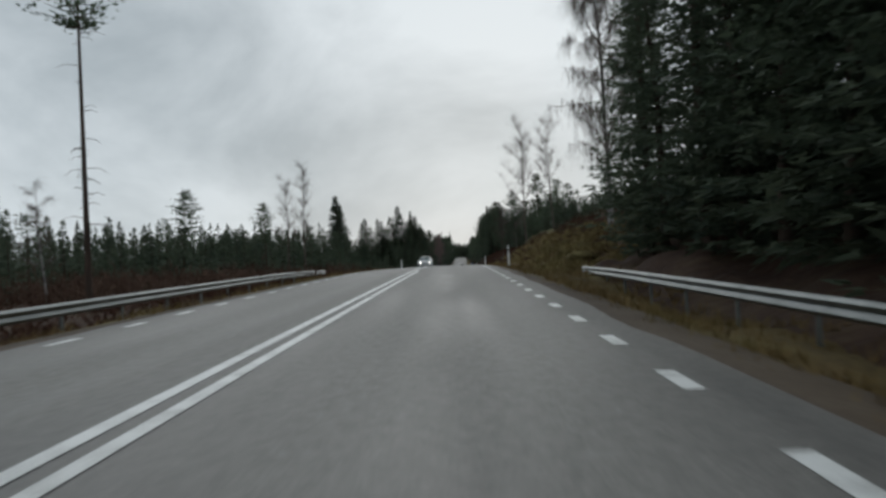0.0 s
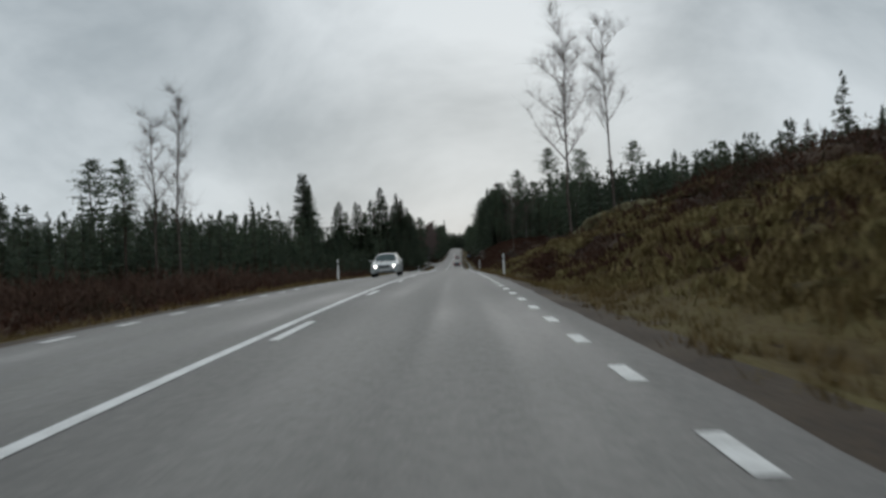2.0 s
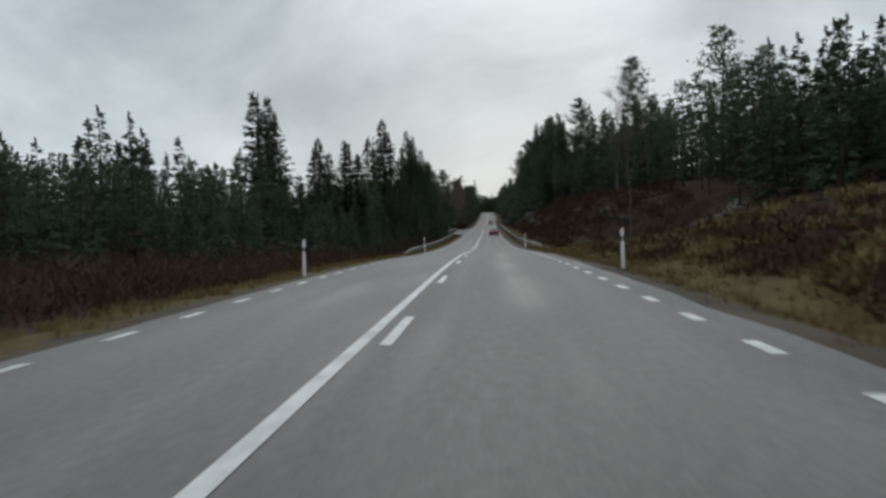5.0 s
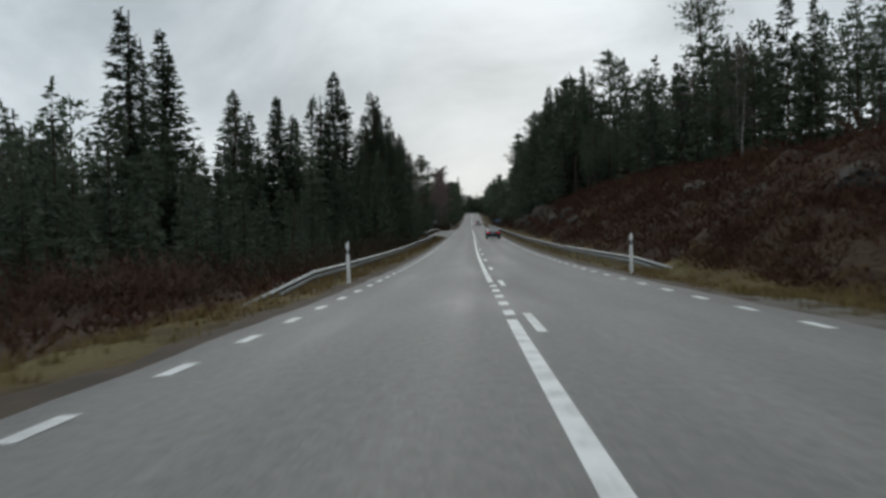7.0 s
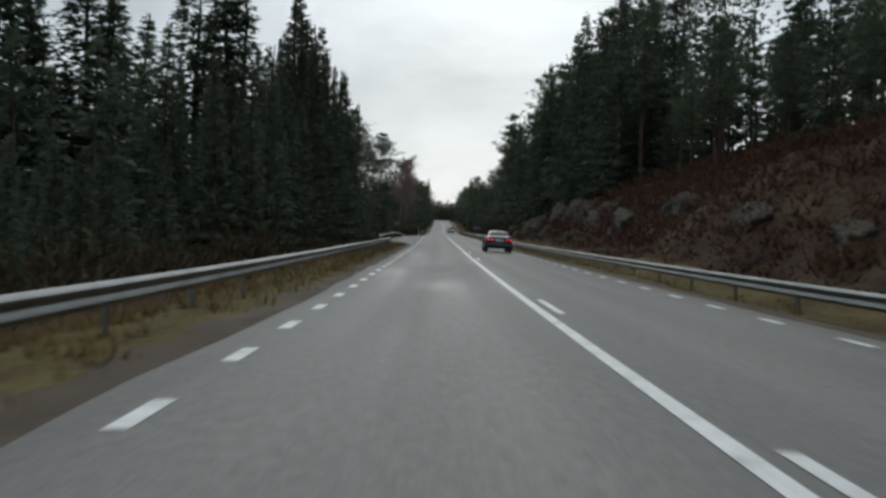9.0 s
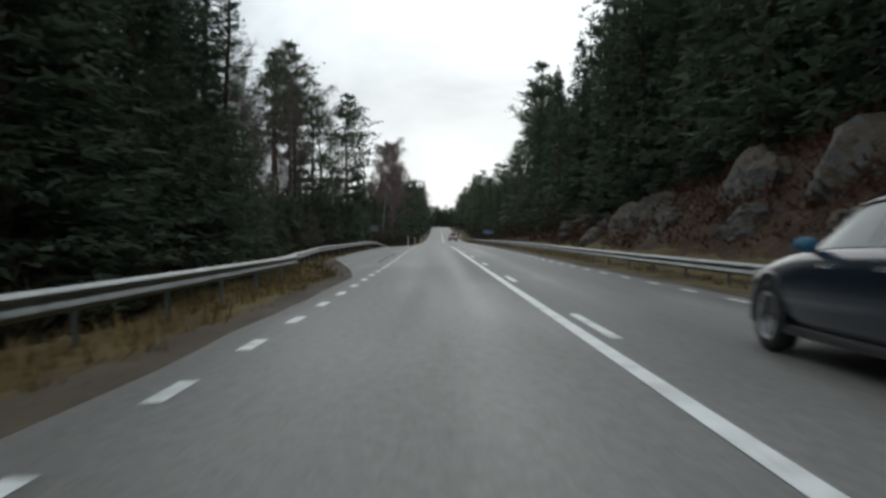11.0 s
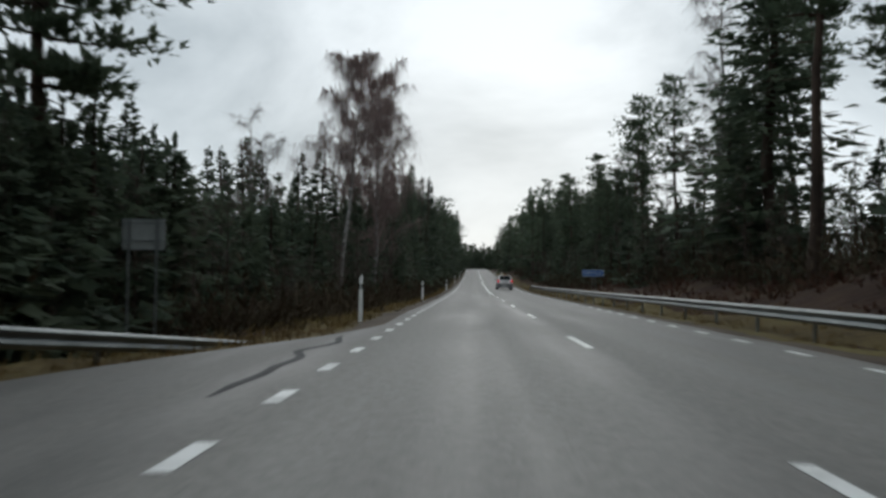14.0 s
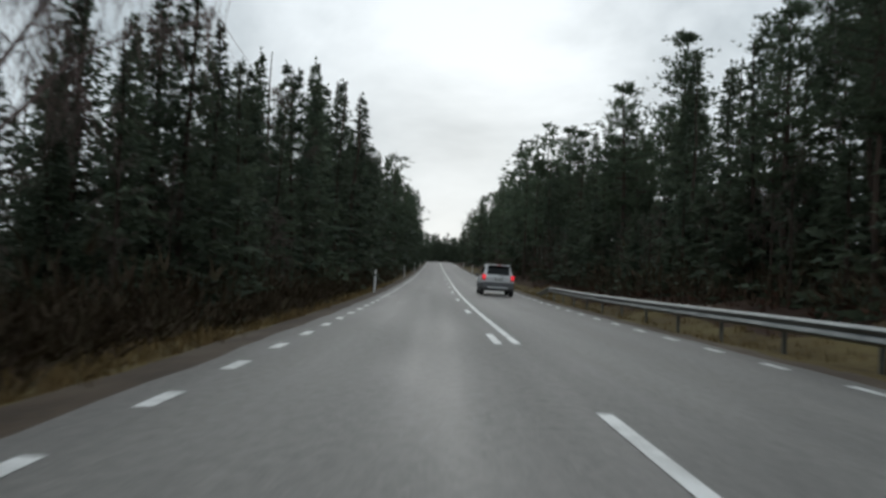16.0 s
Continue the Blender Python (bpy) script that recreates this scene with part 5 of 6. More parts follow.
# ---- scrub, heather and grass ----
def scatter_mesh(name, label, protos, material, spots, category):
    """One mesh of many small clumps: protos are (verts, tris) arrays."""
    rng = np.random.default_rng(len(spots))
    vs, fs, o = [], [], 0
    for u, y, s in spots:
        v, f = protos[int(rng.integers(len(protos)))]
        t = rng.uniform(0, 6.28)
        c, q = math.cos(t) * s, math.sin(t) * s
        w = np.stack([v[:, 0] * c - v[:, 1] * q, v[:, 0] * q + v[:, 1] * c, v[:, 2] * s * rng.uniform(.8, 1.25)], 1)
        vs.append(w + np.array([xr(y) + u, y, zr(y) + ground_z(u, y)]))
        fs.append(f + o)
        o += len(v)
    ob = new(name, raw_mesh(name, np.concatenate(vs), np.concatenate(fs), material))
    return tagged(ob, label, category, kind="stuff")


def tuft(seed, blades, h, spread, wide=1.0):
    rng = np.random.default_rng(seed)
    b = np.stack([rng.normal(0, spread * .35, blades), rng.normal(0, spread * .35, blades), np.full(blades, -.03)], 1)
    t = rng.uniform(0, 6.28, blades)
    lean = rng.uniform(.1, .9, blades) * h
    tip = b + np.stack([np.cos(t) * lean, np.sin(t) * lean, h * rng.uniform(.45, 1.05, blades)], 1)
    s = np.stack([-np.sin(t), np.cos(t), np.zeros(blades)], 1) * rng.uniform(.010, .022, (blades, 1)) * wide
    v = np.stack([b - s, b + s, tip], 1).reshape(-1, 3)
    return v, np.arange(blades * 3).reshape(-1, 3)


def shrub(seed, h, n, slim, reach):
    rng = np.random.default_rng(seed)
    p = rng.normal(0, 1, (n, 3)) * np.array([h * .5, h * .5, h * .28])
    p[:, 2] = np.abs(p[:, 2]) * 1.1 + .05
    d = p * np.array([1, 1, .6]) + np.array([0, 0, .5 * h])
    return sprays(rng, p, d / (np.linalg.norm(d, axis=1, keepdims=True) + 1e-6), h * reach, -.3, slim)


GRASS = [tuft(i, 16, .32, .35) for i in range(4)]
SHRUB = [shrub(70 + i, .55, 8, (.07, .16), .42) for i in range(4)]
BRUSH = [shrub(80 + i, 1.5, 28, (.035, .080), .28) for i in range(4)]
rnd = random.Random(3)


def spots(n, us, ys, ss, keep=lambda u, y: True):
    out = []
    while len(out) < n:
        u, y = rnd.uniform(*us), rnd.uniform(*ys)
        if keep(u, y):
            out.append((u, y, rnd.uniform(*ss)))
    return out


def bay_clear(u, y):
    return u > 0 or u < left_edge(y) - .3


grass = spots(4200, (4.7, 8.2), (-5, 235), (.5, 1.1)) + spots(3400, (-8, -4.6), (-5, 340), (.6, 1.2), bay_clear)
grass += spots(2600, (5.2, 15), (192, 221), (.5, .95))
grass += spots(2200, (-9, -4.9), (335, 540), (.6, 1.2), bay_clear) + spots(1500, (5.0, 8), (235, 540), (.5, 1.0))
tussock = spots(4600, (7.2, 17), (44, 194), (.5, 1.1), lambda u, y: hump(u, y) > .18 - (u < 9) * .15 + (u > 13) * .15)
tussock += spots(2200, (6.6, 13), (45, 96), (.5, 1.0), lambda u, y: hump(u, y) > -.25)
tussock += spots(1500, (6, 13), (126, 158), (.6, 1.1), lambda u, y: hump(u, y) > .45)
scatter_mesh("tussocks", "shaggy olive-brown grass tussocks on the bank", [tuft(20 + i, 26, .36, .75, 1.9) for i in range(4)], M_TUSSOCK, tussock, "grass")
scatter_mesh("grass", "withered yellow-brown grass on the verges", GRASS, M_GRASS, grass, "grass")
heather = spots(2500, (8.0, 20), (225, 345), (.8, 1.7)) + spots(900, (7.3, 13.5), (300, 392), (.6, 1.2)) + spots(2600, (10.5, 26), (50, 160), (.7, 1.4), lambda u, y: hump(u, y) < .12) + spots(1800, (7.2, 20), (60, 300), (.7, 1.6), lambda u, y: noise.noise(Vector((u * .25, y * .12, 2))) > -.15)
heather += spots(1700, (6.9, 11), (47, 236), (.6, 1.2), lambda u, y: hump(u, y) < .14)
heather += spots(900, (7, 16), (345, 540), (.6, 1.4)) + spots(2200, (-28, -7), (-10, 262), (.7, 1.6)) + spots(700, (-60, -28), (40, 260), (1, 1.8))
heather += spots(3200, (7.2, 20), (217, 318), (.40, .75))
heather = [p for p in heather if not (5 < p[0] < 15 and 194 < p[1] < 219) and not (5 < p[0] < 12.5 and 44 < p[1] < 92 and (p[0] + p[1] * 7.3) % 1 < .65)]
scatter_mesh("heather_scrub", "red-brown heather and bilberry scrub on the banks", SHRUB, M_HEATHER, heather, "scrub")
brush = spots(360, (-30, -11), (60, 250), (.6, 1.1)) + spots(460, (-15, -10.4), (340, 470), (.8, 1.6), lambda u, y: y > 428 or u < -11) + spots(340, (-10.5, -7.6), (470, 580), (.7, 1.5), lambda u, y: u < -7.4)
brush += spots(200, (-13, -9.5), (255, 340), (.8, 1.6)) + spots(360, (9, 14), (385, 640), (.8, 1.7)) + spots(520, (-10.5, -6.9), (425, 640), (.7, 1.4)) + spots(160, (12, 24), (60, 140), (.6, 1.1))
scatter_mesh("brushwood", "tangled brown brushwood below the trees", BRUSH, M_BRUSH, brush, "brushwood")
thicket = spots(1500, (-36, -13), (50, 270), (.9, 1.7), lambda u, y: noise.noise(Vector((u * .12, y * .06, 4))) > -.2) + spots(500, (-46, -30), (60, 300), (1.3, 2.0))
scatter_mesh("scrub_thicket", "leafless red-brown scrub in front of the spruces", BRUSH, M_SCRUB, thicket, "scrub")
moss = spots(270, (7.4, 15), (46, 194), (.7, 1.7), lambda u, y: hump(u, y) > .14) + spots(40, (6.8, 9), (48, 194), (.5, 1.0))


def moss_proto(seed):
    bm = bmesh.new()
    bmesh.ops.create_icosphere(bm, subdivisions=2, radius=.5)
    for v in bm.verts:
        v.co *= .85 + .7 * noise.noise(v.co * 2.6 + Vector((seed * 5.0, 0, 0)))
        v.co.z = v.co.z * .30 if v.co.z > 0 else v.co.z * .3
    bm.verts.ensure_lookup_table()
    v = np.array([x.co for x in bm.verts])
    f = np.array([[x.index for x in q.verts] for q in bm.faces])
    bm.free()
    return v, f


scatter_mesh("moss_hummocks", "yellow-green moss and grass hummocks on the bank", [moss_proto(i) for i in range(4)], M_MOSS, moss, "moss")


# ---- cars ----
def curve_of(xs, vs, x):
    """A smooth line through the points that never overshoots them."""
    xs, vs = np.asarray(xs, float), np.asarray(vs, float)
    d = np.diff(vs) / np.diff(xs)
    t = np.zeros(len(xs))
    for i in range(1, len(xs) - 1):
        t[i] = 0 if d[i - 1] * d[i] <= 0 else 2 * d[i - 1] * d[i] / (d[i - 1] + d[i])
    t[0], t[-1] = d[0], d[-1]
    i = int(np.clip(np.searchsorted(xs, x) - 1, 0, len(xs) - 2))
    h = xs[i + 1] - xs[i]
    q = min(1, max(0, (x - xs[i]) / h))
    return (2 * q ** 3 - 3 * q * q + 1) * vs[i] + (q ** 3 - 2 * q * q + q) * h * t[i] + (3 * q * q - 2 * q ** 3) * vs[i + 1] + (q ** 3 - q * q) * h * t[i + 1]


def wheel(parent, x, y, r, w, side, spokes=5):
    bm = bmesh.new()
    prof = [(r * .66, -w / 2), (r * .93, -w / 2), (r, -w * .34), (r, w * .34), (r * .93, w / 2), (r * .68, w / 2), (r * .66, w * .40)]
    seg = 32
    rings = [[bm.verts.new((side * o, rr * math.cos(2 * math.pi * k / seg), rr * math.sin(2 * math.pi * k / seg))) for k in range(seg)] for rr, o in prof]
    for a, b in zip(rings, rings[1:]):
        for k in range(seg):
            bm.faces.new((a[k], a[(k + 1) % seg], b[(k + 1) % seg], b[k]))
    bmesh.ops.recalc_face_normals(bm, faces=bm.faces[:])
    tyre = part("wheel", bm, M_TYRE, parent, "wet black tyre", True)
    tyre.matrix_basis = pose(x, y, r)
    # rim: an outer ring, a hub and broad spokes
    verts, faces = [], []
    lathe = [(r * .675, .44), (r * .665, .50), (r * .60, .46), (r * .585, .30)]
    for rr, o in lathe:
        verts += [(side * o * w, rr * math.cos(2 * math.pi * k / seg), rr * math.sin(2 * math.pi * k / seg)) for k in range(seg)]
    for j in range(3):
        faces += [(j * seg + k, j * seg + (k + 1) % seg, (j + 1) * seg + (k + 1) % seg, (j + 1) * seg + k) for k in range(seg)]
    o = len(verts)
    verts += [(side * .40 * w, r * .15 * math.cos(2 * math.pi * k / 12), r * .15 * math.sin(2 * math.pi * k / 12)) for k in range(12)] + [(side * .42 * w, 0, 0)]
    faces += [(o + k, o + (k + 1) % 12, o + 12) for k in range(12)]
    for s in range(spokes):
        t = 2 * math.pi * s / spokes + .3
        c, q = math.cos(t), math.sin(t)
        o = len(verts)
        for rad, half, out in ((.12 * r, .055 * r, .38), (.36 * r, .085 * r, .40), (.61 * r, .115 * r, .46)):
            for e in (-half, half):
                verts.append((side * out * w, rad * c - e * q, rad * q + e * c))
            for e in (-half * .8, half * .8):
                verts.append((side * (out - .16) * w, rad * c - e * q, rad * q + e * c))
        for j in (0, 4):
            for a, b in ((0, 1), (1, 3), (3, 2), (2, 0)):
                faces.append((o + j + a, o + j + b, o + j + 4 + b, o + j + 4 + a))
    part("rim", mesh_bm(verts, faces), M_RIM, tyre, "bright alloy spokes")
    bm = bmesh.new()
    bmesh.ops.create_circle(bm, cap_ends=True, segments=seg, radius=r * .62, matrix=pose(side * w * .12, 0, 0, 0, 90, 0))
    part("brake_disc", bm, M_BLACK, tyre)


def mesh_bm(verts, faces):
    bm = bmesh.new()
    vs = [bm.verts.new(v) for v in verts]
    for f in faces:
        bm.faces.new([vs[i] for i in f])
    bmesh.ops.recalc_face_normals(bm, faces=bm.faces[:])
    return bm


def car(name, paint, glass, stations, panes, label, m, wheels, clad=None, trim=None):
    """stations: (y, belly, belt, top, half width, roof half width) from tail to nose, joined by smooth lines; panes: the y of the rear
    window's ends, of the windscreen's ends, and of each side window."""
    body_thing = tagged(new(name), label, "car")
    body_thing.matrix_basis = m
    cols = list(zip(*stations))

    def at(y):
        return [float(curve_of(cols[0], c, y)) for c in cols[1:]]

    def half_section(y):
        zb, zbelt, zt, w, wr = at(y)
        mid = (zb + zbelt) / 2
        lift = zt - zbelt
        return [(0, zb), (w * .78, zb), (w * .93, zb + .05), (w * .975, zb + .15), (w, mid), (w * .995, mid + (zbelt - mid) * .45), (w * .975, mid + (zbelt - mid) * .80),
                (w * .945, zbelt), (w * .915, zbelt + min(.02, lift * .2)), (wr + (w * .945 - wr) * .10, zbelt + lift * .84), (wr * .955, zbelt + lift * .95), (wr * .80, zt - .008), (wr * .42, zt + .004), (0, zt + .012)]

    y0, y1 = cols[0][0], cols[0][-1]
    steps = 64
    ys = [y0 + (y1 - y0) * i / steps for i in range(steps + 1)]
    verts, n = [], 0
    for y in ys:
        half = half_section(y)
        ring = [(x, y, z) for x, z in half] + [(-x, y, z) for x, z in reversed(half[1:-1])]
        n = len(ring)
        verts += ring
    paint_faces, clad_faces = [], []
    for i in range(steps):
        for k in range(n):
            k2 = (k + 1) % n
            band = k if k < 13 else n - 1 - k
            (clad_faces if clad is not None and band <= 3 else paint_faces).append((i * n + k, i * n + k2, (i + 1) * n + k2, (i + 1) * n + k))
    paint_faces += [tuple(range(n)), tuple(steps * n + k for k in reversed(range(n)))]
    for where, faces, material, words in (("body", paint_faces, paint, ""), ("cladding", clad_faces, clad, "dark grey lower cladding")):
        if faces:
            bm = mesh_bm(verts, faces)
            bmesh.ops.delete(bm, geom=[v for v in bm.verts if not v.link_faces], context="VERTS")
            part(where, bm, material, body_thing, words, True)

    def roof_x(y, s):
        half = half_section(y)
        top = half[9:]
        x = s * half[10][0] * .97
        zs, xs = [z for _, z in reversed(top)], [q for q, _ in reversed(top)]
        return x, float(np.interp(abs(x), xs, zs))

    (ra, rb), (wa, wb), sides = panes
    for where, a, b in (("rear_window", ra, rb), ("windscreen", wa, wb)):
        vs, fs = [], []
        for i in range(9):
            y = a + (b - a) * i / 8
            for k in range(9):
                x, z = roof_x(y, k / 4 - 1)
                out = .010 if where == "windscreen" else -.010
                vs.append((x, y + out * .6, z + .007))
        fs = [(i * 9 + k, i * 9 + k + 1, i * 9 + 10 + k, i * 9 + 9 + k) for i in range(8) for k in range(8)]
        part(where, mesh_bm(vs, fs), glass, body_thing, "grey-green glass", True)
    for s in (-1, 1):
        for a, b in sides:
            vs, fs, rim = [], [], []
            for i in range(11):
                y = a + (b - a) * i / 10
                half = half_section(y)
                (xa, za), (xb, zb) = half[8], half[9]
                for q in (.05, .35, .65, .93):
                    vs.append((s * (xa + (xb - xa) * q + .006), y, za + (zb - za) * q))
                rim.append((s * (xb + .010), y, zb + .006))
            fs = [(i * 4 + k, i * 4 + k + 1, i * 4 + 5 + k, i * 4 + 4 + k) for i in range(10) for k in range(3)]
            pane = part("side_window", mesh_bm(vs, fs), glass, body_thing, "grey-green glass", True)
            if trim:
                v, f = tube(rim, [.011] * len(rim), 6)
                part("window_trim", mesh_bm(v, f), trim, pane, "bright window trim", True)
    for y, r in wheels:
        w = at(y)[3]
        for s in (-1, 1):
            wheel(body_thing, s * (w - .090), y, r, .21, s)
            # flat black disc as painted shade of the uncut well, under a rounded lip
            arc = [(math.cos(t), math.sin(t)) for t in (math.radians(-12 + 204 * k / 20) for k in range(21))]
            vs = [(s * (w + .003), y, r)] + [(s * (w + .003), y + c * (r + .05), r + q * (r + .05)) for c, q in arc]
            part("wheel_well", mesh_bm(vs, [(0, k, k + 1) for k in range(1, 21)]), M_BLACK, body_thing, "flat black disc standing for the shaded wheel well")
            v, f = tube([(s * (w + .002), y + c * (r + .062), r + q * (r + .062)) for c, q in arc], [.018] * 21, 6)
            part("wheel_arch", mesh_bm(v, f), clad or paint, body_thing, smooth=True)
    return body_thing


def plate(parent, y, z, out):
    p = part("number_plate", box_bm(-.26, .26, y - .008, y + .008, z - .055, z + .055, .004), M_PLATE, parent, "white plate")
    for k in range(6):
        x = -.19 + k * .07 + (.03 if k > 2 else 0)
        part("plate_bar", box_bm(x, x + .042, *sorted((y + out * .0085, y + out * .0105)), z - .033, z + .033), M_BLACK, p)


def mirrors(parent, w, y, z, paint):
    for s in (-1, 1):
        bm = bmesh.new()
        bmesh.ops.create_icosphere(bm, subdivisions=2, radius=1.0)
        for v in bm.verts:
            v.co = Vector((v.co.x * .105, (v.co.y if v.co.y > 0 else v.co.y * .35) * .085, v.co.z * .068 * (1 - .15 * v.co.x * s)))
        bmesh.ops.translate(bm, verts=bm.verts[:], vec=(s * (w + .085), y, z))
        cap = part("wing_mirror", bm, paint, parent, "rounded mirror cap", True)
        part("mirror_foot", box_bm(*sorted((s * (w - .06), s * (w + .03))), y - .02, y + .04, z - .075, z - .035, .01), M_BLACK, cap)


def lamp_shell(a, b, y0, y1, z0, z1, slant):
    """A lens whose outer end sweeps back along the wing."""
    bm = box_bm(a, b, y0, y1, z0, z1, min(.03, (z1 - z0) * .25))
    for v in bm.verts:
        q = (v.co.x - a) / (b - a) if abs(b) > abs(a) else (b - v.co.x) / (b - a)
        v.co.y += slant * q * q
    return bm


def suv():
    st = [(-2.22, .52, .98, 1.02, .70, .60), (-2.17, .40, 1.02, 1.10, .83, .66), (-2.10, .33, 1.05, 1.26, .875, .655), (-1.98, .30, 1.06, 1.52, .89, .645), (-1.84, .28, 1.06, 1.66, .90, .65), (-1.2, .26, 1.05, 1.70, .905, .66),
          (-.2, .26, 1.03, 1.71, .905, .66), (.35, .26, 1.02, 1.66, .905, .64), (1.02, .26, 1.0, 1.10, .90, .70), (1.75, .30, .93, .98, .88, .62), (2.10, .38, .80, .86, .80, .55), (2.2, .45, .66, .72, .70, .48)]
    m = at_road(2.05, 512.6, -.05) @ pose(0, 0, 0, math.degrees(math.atan(.0215)), 1.4, .4)
    c = car("sport_utility_car", M_SILVER, M_GLASS, st, ((-2.15, -1.88), (.42, .98), ((-1.75, -1.05), (-.98, -.10), (-.03, .62))), "silver compact sport utility car with lit red tail lamps", m, ((-1.32, .345), (1.32, .345)), M_CLAD)
    part("rear_bumper", box_bm(-.87, .87, -2.27, -2.05, .40, .74, .05), M_CLAD, c, "dark grey plastic bumper")
    part("bumper_insert", box_bm(-.55, .55, -2.285, -2.2, .42, .50, .02), M_SILVER, c, "pale bumper insert")
    part("tailgate", box_bm(-.66, .66, -2.235, -2.10, .74, 1.05, .03), M_SILVER, c)
    part("tailgate_trim", box_bm(-.32, .32, -2.25, -2.225, .985, 1.015, .008), M_CHROME, c, "chrome strip")
    plate(c, -2.242, .89, -1)
    for s in (-1, 1):
        a, b = sorted((s * .67, s * .88))
        lamp = part("tail_lamp", lamp_shell(a, b, -2.245, -2.02, .84, 1.16, .05), M_TAILDIM, c, "red tail lamp")
        part("brake_light", box_bm(a + .03, b - .03, -2.255, -2.225, .95, 1.12, .012), M_TAIL, lamp, "lit red brake light")
        v, f = tube([(s * .60, -1.80, 1.68), (s * .60, -1.66, 1.745), (s * .60, -.2, 1.755), (s * .60, .22, 1.735), (s * .60, .34, 1.66)], [.018] * 5, 8)
        part("roof_rail", mesh_bm(v, f), M_CLAD, c, smooth=True)
        part("mud_flap", box_bm(s * .78 - .1, s * .78 + .1, -1.75, -1.735, .16, .42), M_BLACK, c, "black mud flap")
        for y in (-.75, .12):
            part("door_handle", box_bm(*sorted((s * .89, s * .918)), y - .1, y + .1, .90, .93, .008), M_SILVER, c)
    part("roof_spoiler", box_bm(-.58, .58, -2.10, -1.80, 1.665, 1.705, .015), M_SILVER, c)
    part("high_brake_light", box_bm(-.10, .10, -2.115, -2.095, 1.665, 1.695, .005), M_TAILDIM, c, "small red brake light")
    part("rear_wiper", box_bm(-.02, .40, -2.19, -2.165, 1.12, 1.14), M_BLACK, c)
    mirrors(c, .905, .72, 1.10, M_CLAD)


def sedan():
    st = [(-2.27, .48, .76, .80, .62, .52), (-2.24, .38, .84, .92, .76, .62), (-2.12, .31, .91, 1.01, .845, .68), (-1.85, .25, .945, 1.07, .88, .67), (-1.62, .23, .95, 1.11, .89, .64), (-1.05, .22, .945, 1.365, .895, .56), (-.45, .22, .935, 1.42, .895, .56),
          (.10, .22, .925, 1.385, .895, .545), (.80, .22, .90, .98, .89, .68), (1.50, .24, .80, .86, .875, .66), (2.0, .29, .69, .74, .82, .58), (2.2, .34, .60, .65, .72, .48), (2.28, .42, .54, .58, .58, .38)]
    m = at_road(2.25, 318.2, -.05) @ pose(0, 0, 0, math.degrees(math.atan(.0085)), 1.4, .3)
    c = car("sedan", M_BLACKPAINT, M_GLASS2, st, ((-1.60, -1.08), (.14, .80), ((-1.30, -.46), (-.40, .52))), "wet dark blue sedan with lit red tail lamps and alloy rims", m, ((-1.36, .33), (1.40, .33)), None, M_CHROME)
    part("rear_bumper", box_bm(-.84, .84, -2.31, -2.1, .36, .62, .07), M_BLACKPAINT, c)
    part("boot_lid", box_bm(-.64, .64, -2.275, -2.12, .66, .985, .04), M_BLACKPAINT, c)
    plate(c, -2.284, .80, -1)
    part("badge", box_bm(-.035, .035, -2.286, -2.275, .90, .95, .01), M_CHROME, c, "small round badge")
    for s in (-1, 1):
        a, b = sorted((s * .40, s * .83))
        lamp = part("tail_lamp", lamp_shell(a, b, -2.29, -2.10, .76, .90, .10), M_TAILDIM, c, "red tail lamp")
        part("light_bar", lamp_shell(a + .04, b - .04, -2.30, -2.28, .79, .87, .09), M_TAIL, lamp, "lit red light bar")
        a, b = sorted((s * .46, s * .78))
        part("headlamp", lamp_shell(a, b, 2.08, 2.235, .60, .73, -.18), M_REFLECT, c, "clear headlamp glass")
        for y in (-.78, .18):
            part("door_handle", box_bm(*sorted((s * .885, s * .912)), y - .1, y + .1, .80, .83, .008), M_CHROME, c)
        part("sill", box_bm(*sorted((s * .80, s * .885)), -1.0, 1.02, .20, .28, .02), M_BLACK, c, "black sill strip")
    part("shark_fin_aerial", box_bm(-.03, .03, -1.12, -.96, 1.37, 1.44, .015), M_BLACKPAINT, c)
    mirrors(c, .85, .46, .98, M_MIRRORBLUE)


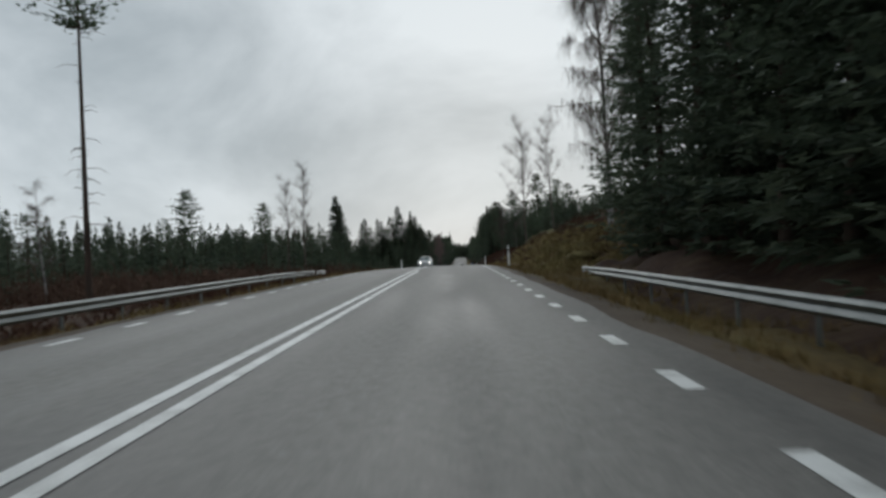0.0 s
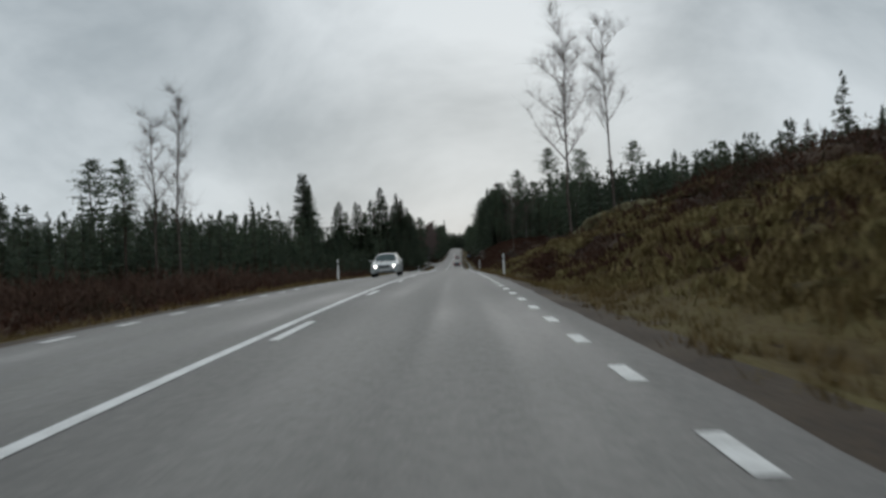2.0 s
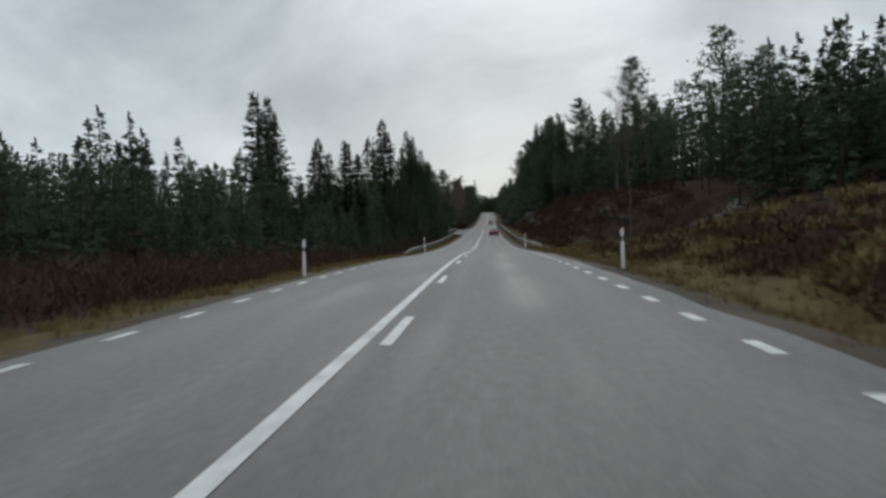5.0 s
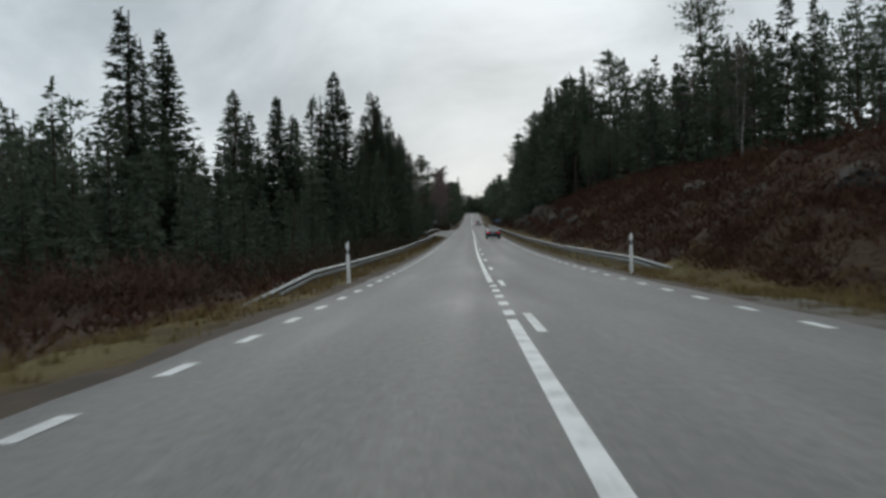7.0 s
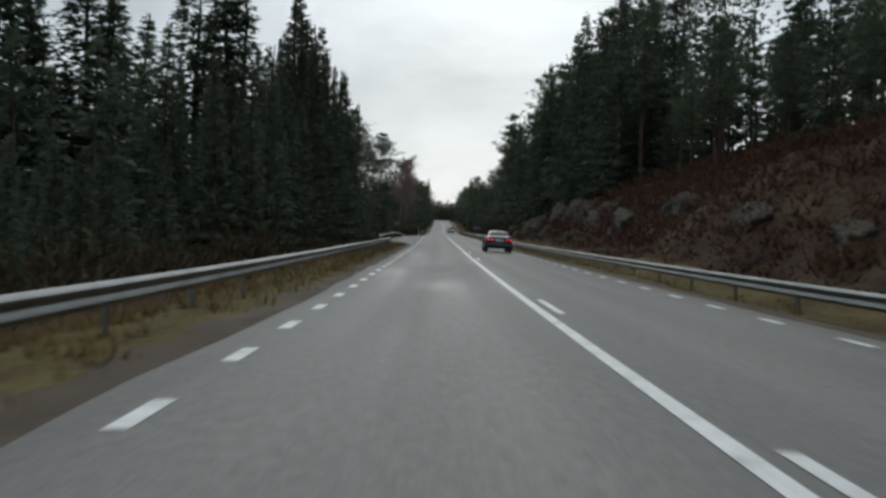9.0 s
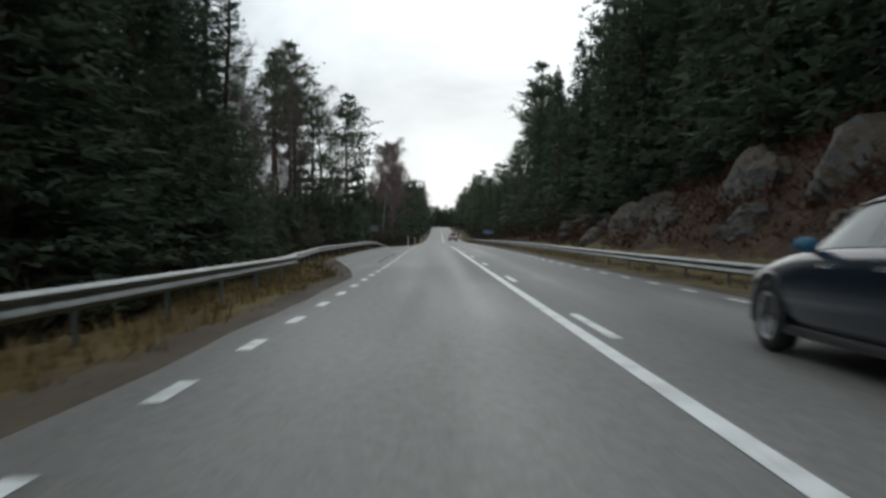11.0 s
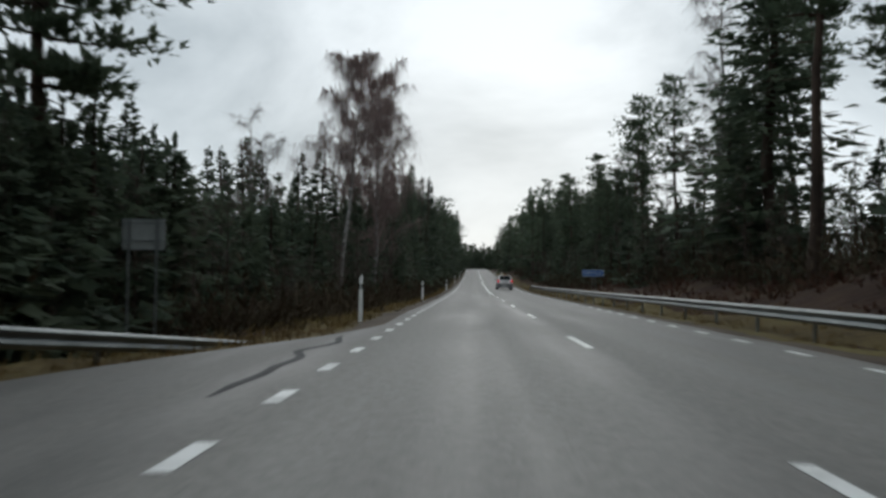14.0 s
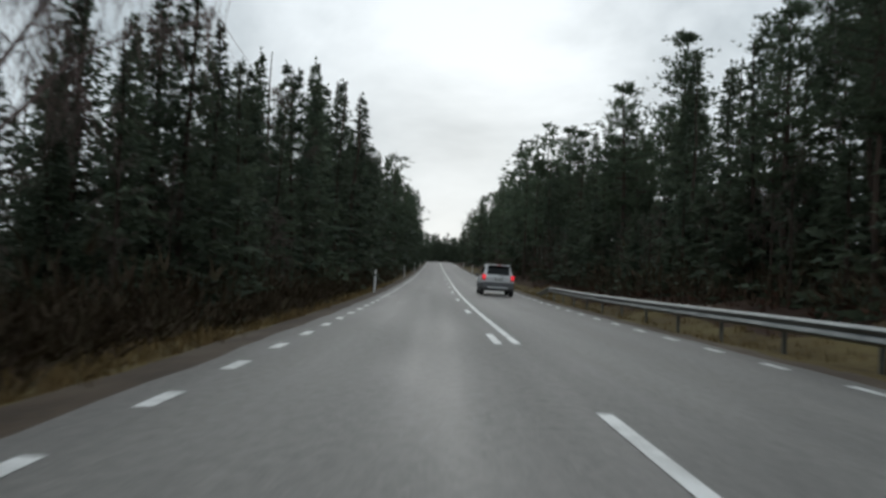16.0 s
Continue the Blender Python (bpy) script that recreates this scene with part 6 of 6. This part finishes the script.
def estate():
    st = [(-2.36, .50, .84, .90, .70, .58), (-2.32, .36, .93, 1.02, .83, .64), (-2.22, .29, .96, 1.18, .875, .62), (-2.06, .26, .97, 1.38, .89, .60), (-1.90, .25, .97, 1.45, .895, .60), (-1.0, .23, .96, 1.485, .90, .60), (-.2, .23, .95, 1.485, .90, .60),
          (.32, .23, .94, 1.43, .90, .585), (1.08, .23, .92, 1.01, .895, .70), (1.75, .25, .86, .93, .88, .70), (2.12, .28, .77, .84, .84, .64), (2.30, .32, .68, .74, .76, .54), (2.38, .40, .58, .62, .64, .44)]
    m = at_road(-2.08, 115.2, -.05) @ pose(0, 0, 0, 0, 1.4, 180)
    c = car("estate_car", M_SILVER2, M_GLASS2, st, ((-2.24, -1.94), (.36, 1.05), ((-1.80, -.98), (-.92, -.10), (-.04, .66))), "pale silver oncoming estate car with bright headlamps", m, ((-1.36, .32), (1.42, .32)))
    part("front_bumper", lamp_shell(-.82, .82, 2.20, 2.42, .24, .55, 0), M_SILVER2, c)
    part("lower_grille", box_bm(-.62, .62, 2.36, 2.432, .26, .36, .02), M_BLACK, c, "black air intake")
    part("bumper_strip", box_bm(-.80, .80, 2.37, 2.43, .455, .485, .01), M_CLAD, c, "dark rubbing strip")
    g = part("grille", box_bm(-.34, .34, 2.30, 2.40, .575, .71, .03), M_BLACK, c, "dark radiator grille")
    for k in range(9):
        part("grille_bar", box_bm(-.30 + k * .075 - .006, -.30 + k * .075 + .006, 2.395, 2.408, .59, .695), M_CLAD, g)
    for a, b, z0, z1 in ((-.35, .35, .70, .72), (-.35, .35, .565, .58), (-.36, -.34, .58, .70), (.34, .36, .58, .70)):
        part("grille_frame", box_bm(a, b, 2.39, 2.412, z0, z1, .004), M_CHROME, g, "chrome frame")
    plate(c, 2.44, .41, 1)
    for s in (-1, 1):
        a, b = sorted((s * .40, s * .80))
        lamp = part("headlamp", lamp_shell(a, b, 2.18, 2.36, .58, .75, -.20), M_REFLECT, c, "clear headlamp glass")
        x = s * .58
        bm = bmesh.new()
        bmesh.ops.create_uvsphere(bm, u_segments=14, v_segments=8, radius=.068, matrix=pose(x, 2.315, .665))
        part("bulb", bm, M_HEAD, lamp, "bright lit bulb", True)
        v, f = tube([(s * .55, -1.85, 1.45), (s * .55, -1.72, 1.52), (s * .55, .05, 1.525), (s * .55, .25, 1.455)], [.015] * 4, 8)
        part("roof_rail", mesh_bm(v, f), M_BLACK, c, smooth=True)
        part("side_moulding", box_bm(*sorted((s * .893, s * .915)), -.90, .95, .50, .56, .008), M_CLAD, c)
        v, f = tube([(s * .02, 1.10, 1.02), (s * .30, 1.06, 1.03), (s * .58, .98, 1.06)], [.010] * 3, 5)
        part("wiper", mesh_bm(v, f), M_BLACK, c)
        for y in (-.62, .28):
            part("door_handle", box_bm(*sorted((s * .888, s * .916)), y - .1, y + .1, .83, .86, .008), M_SILVER2, c)
    mirrors(c, .895, .70, 1.03, M_SILVER2)


suv()
sedan()
estate()
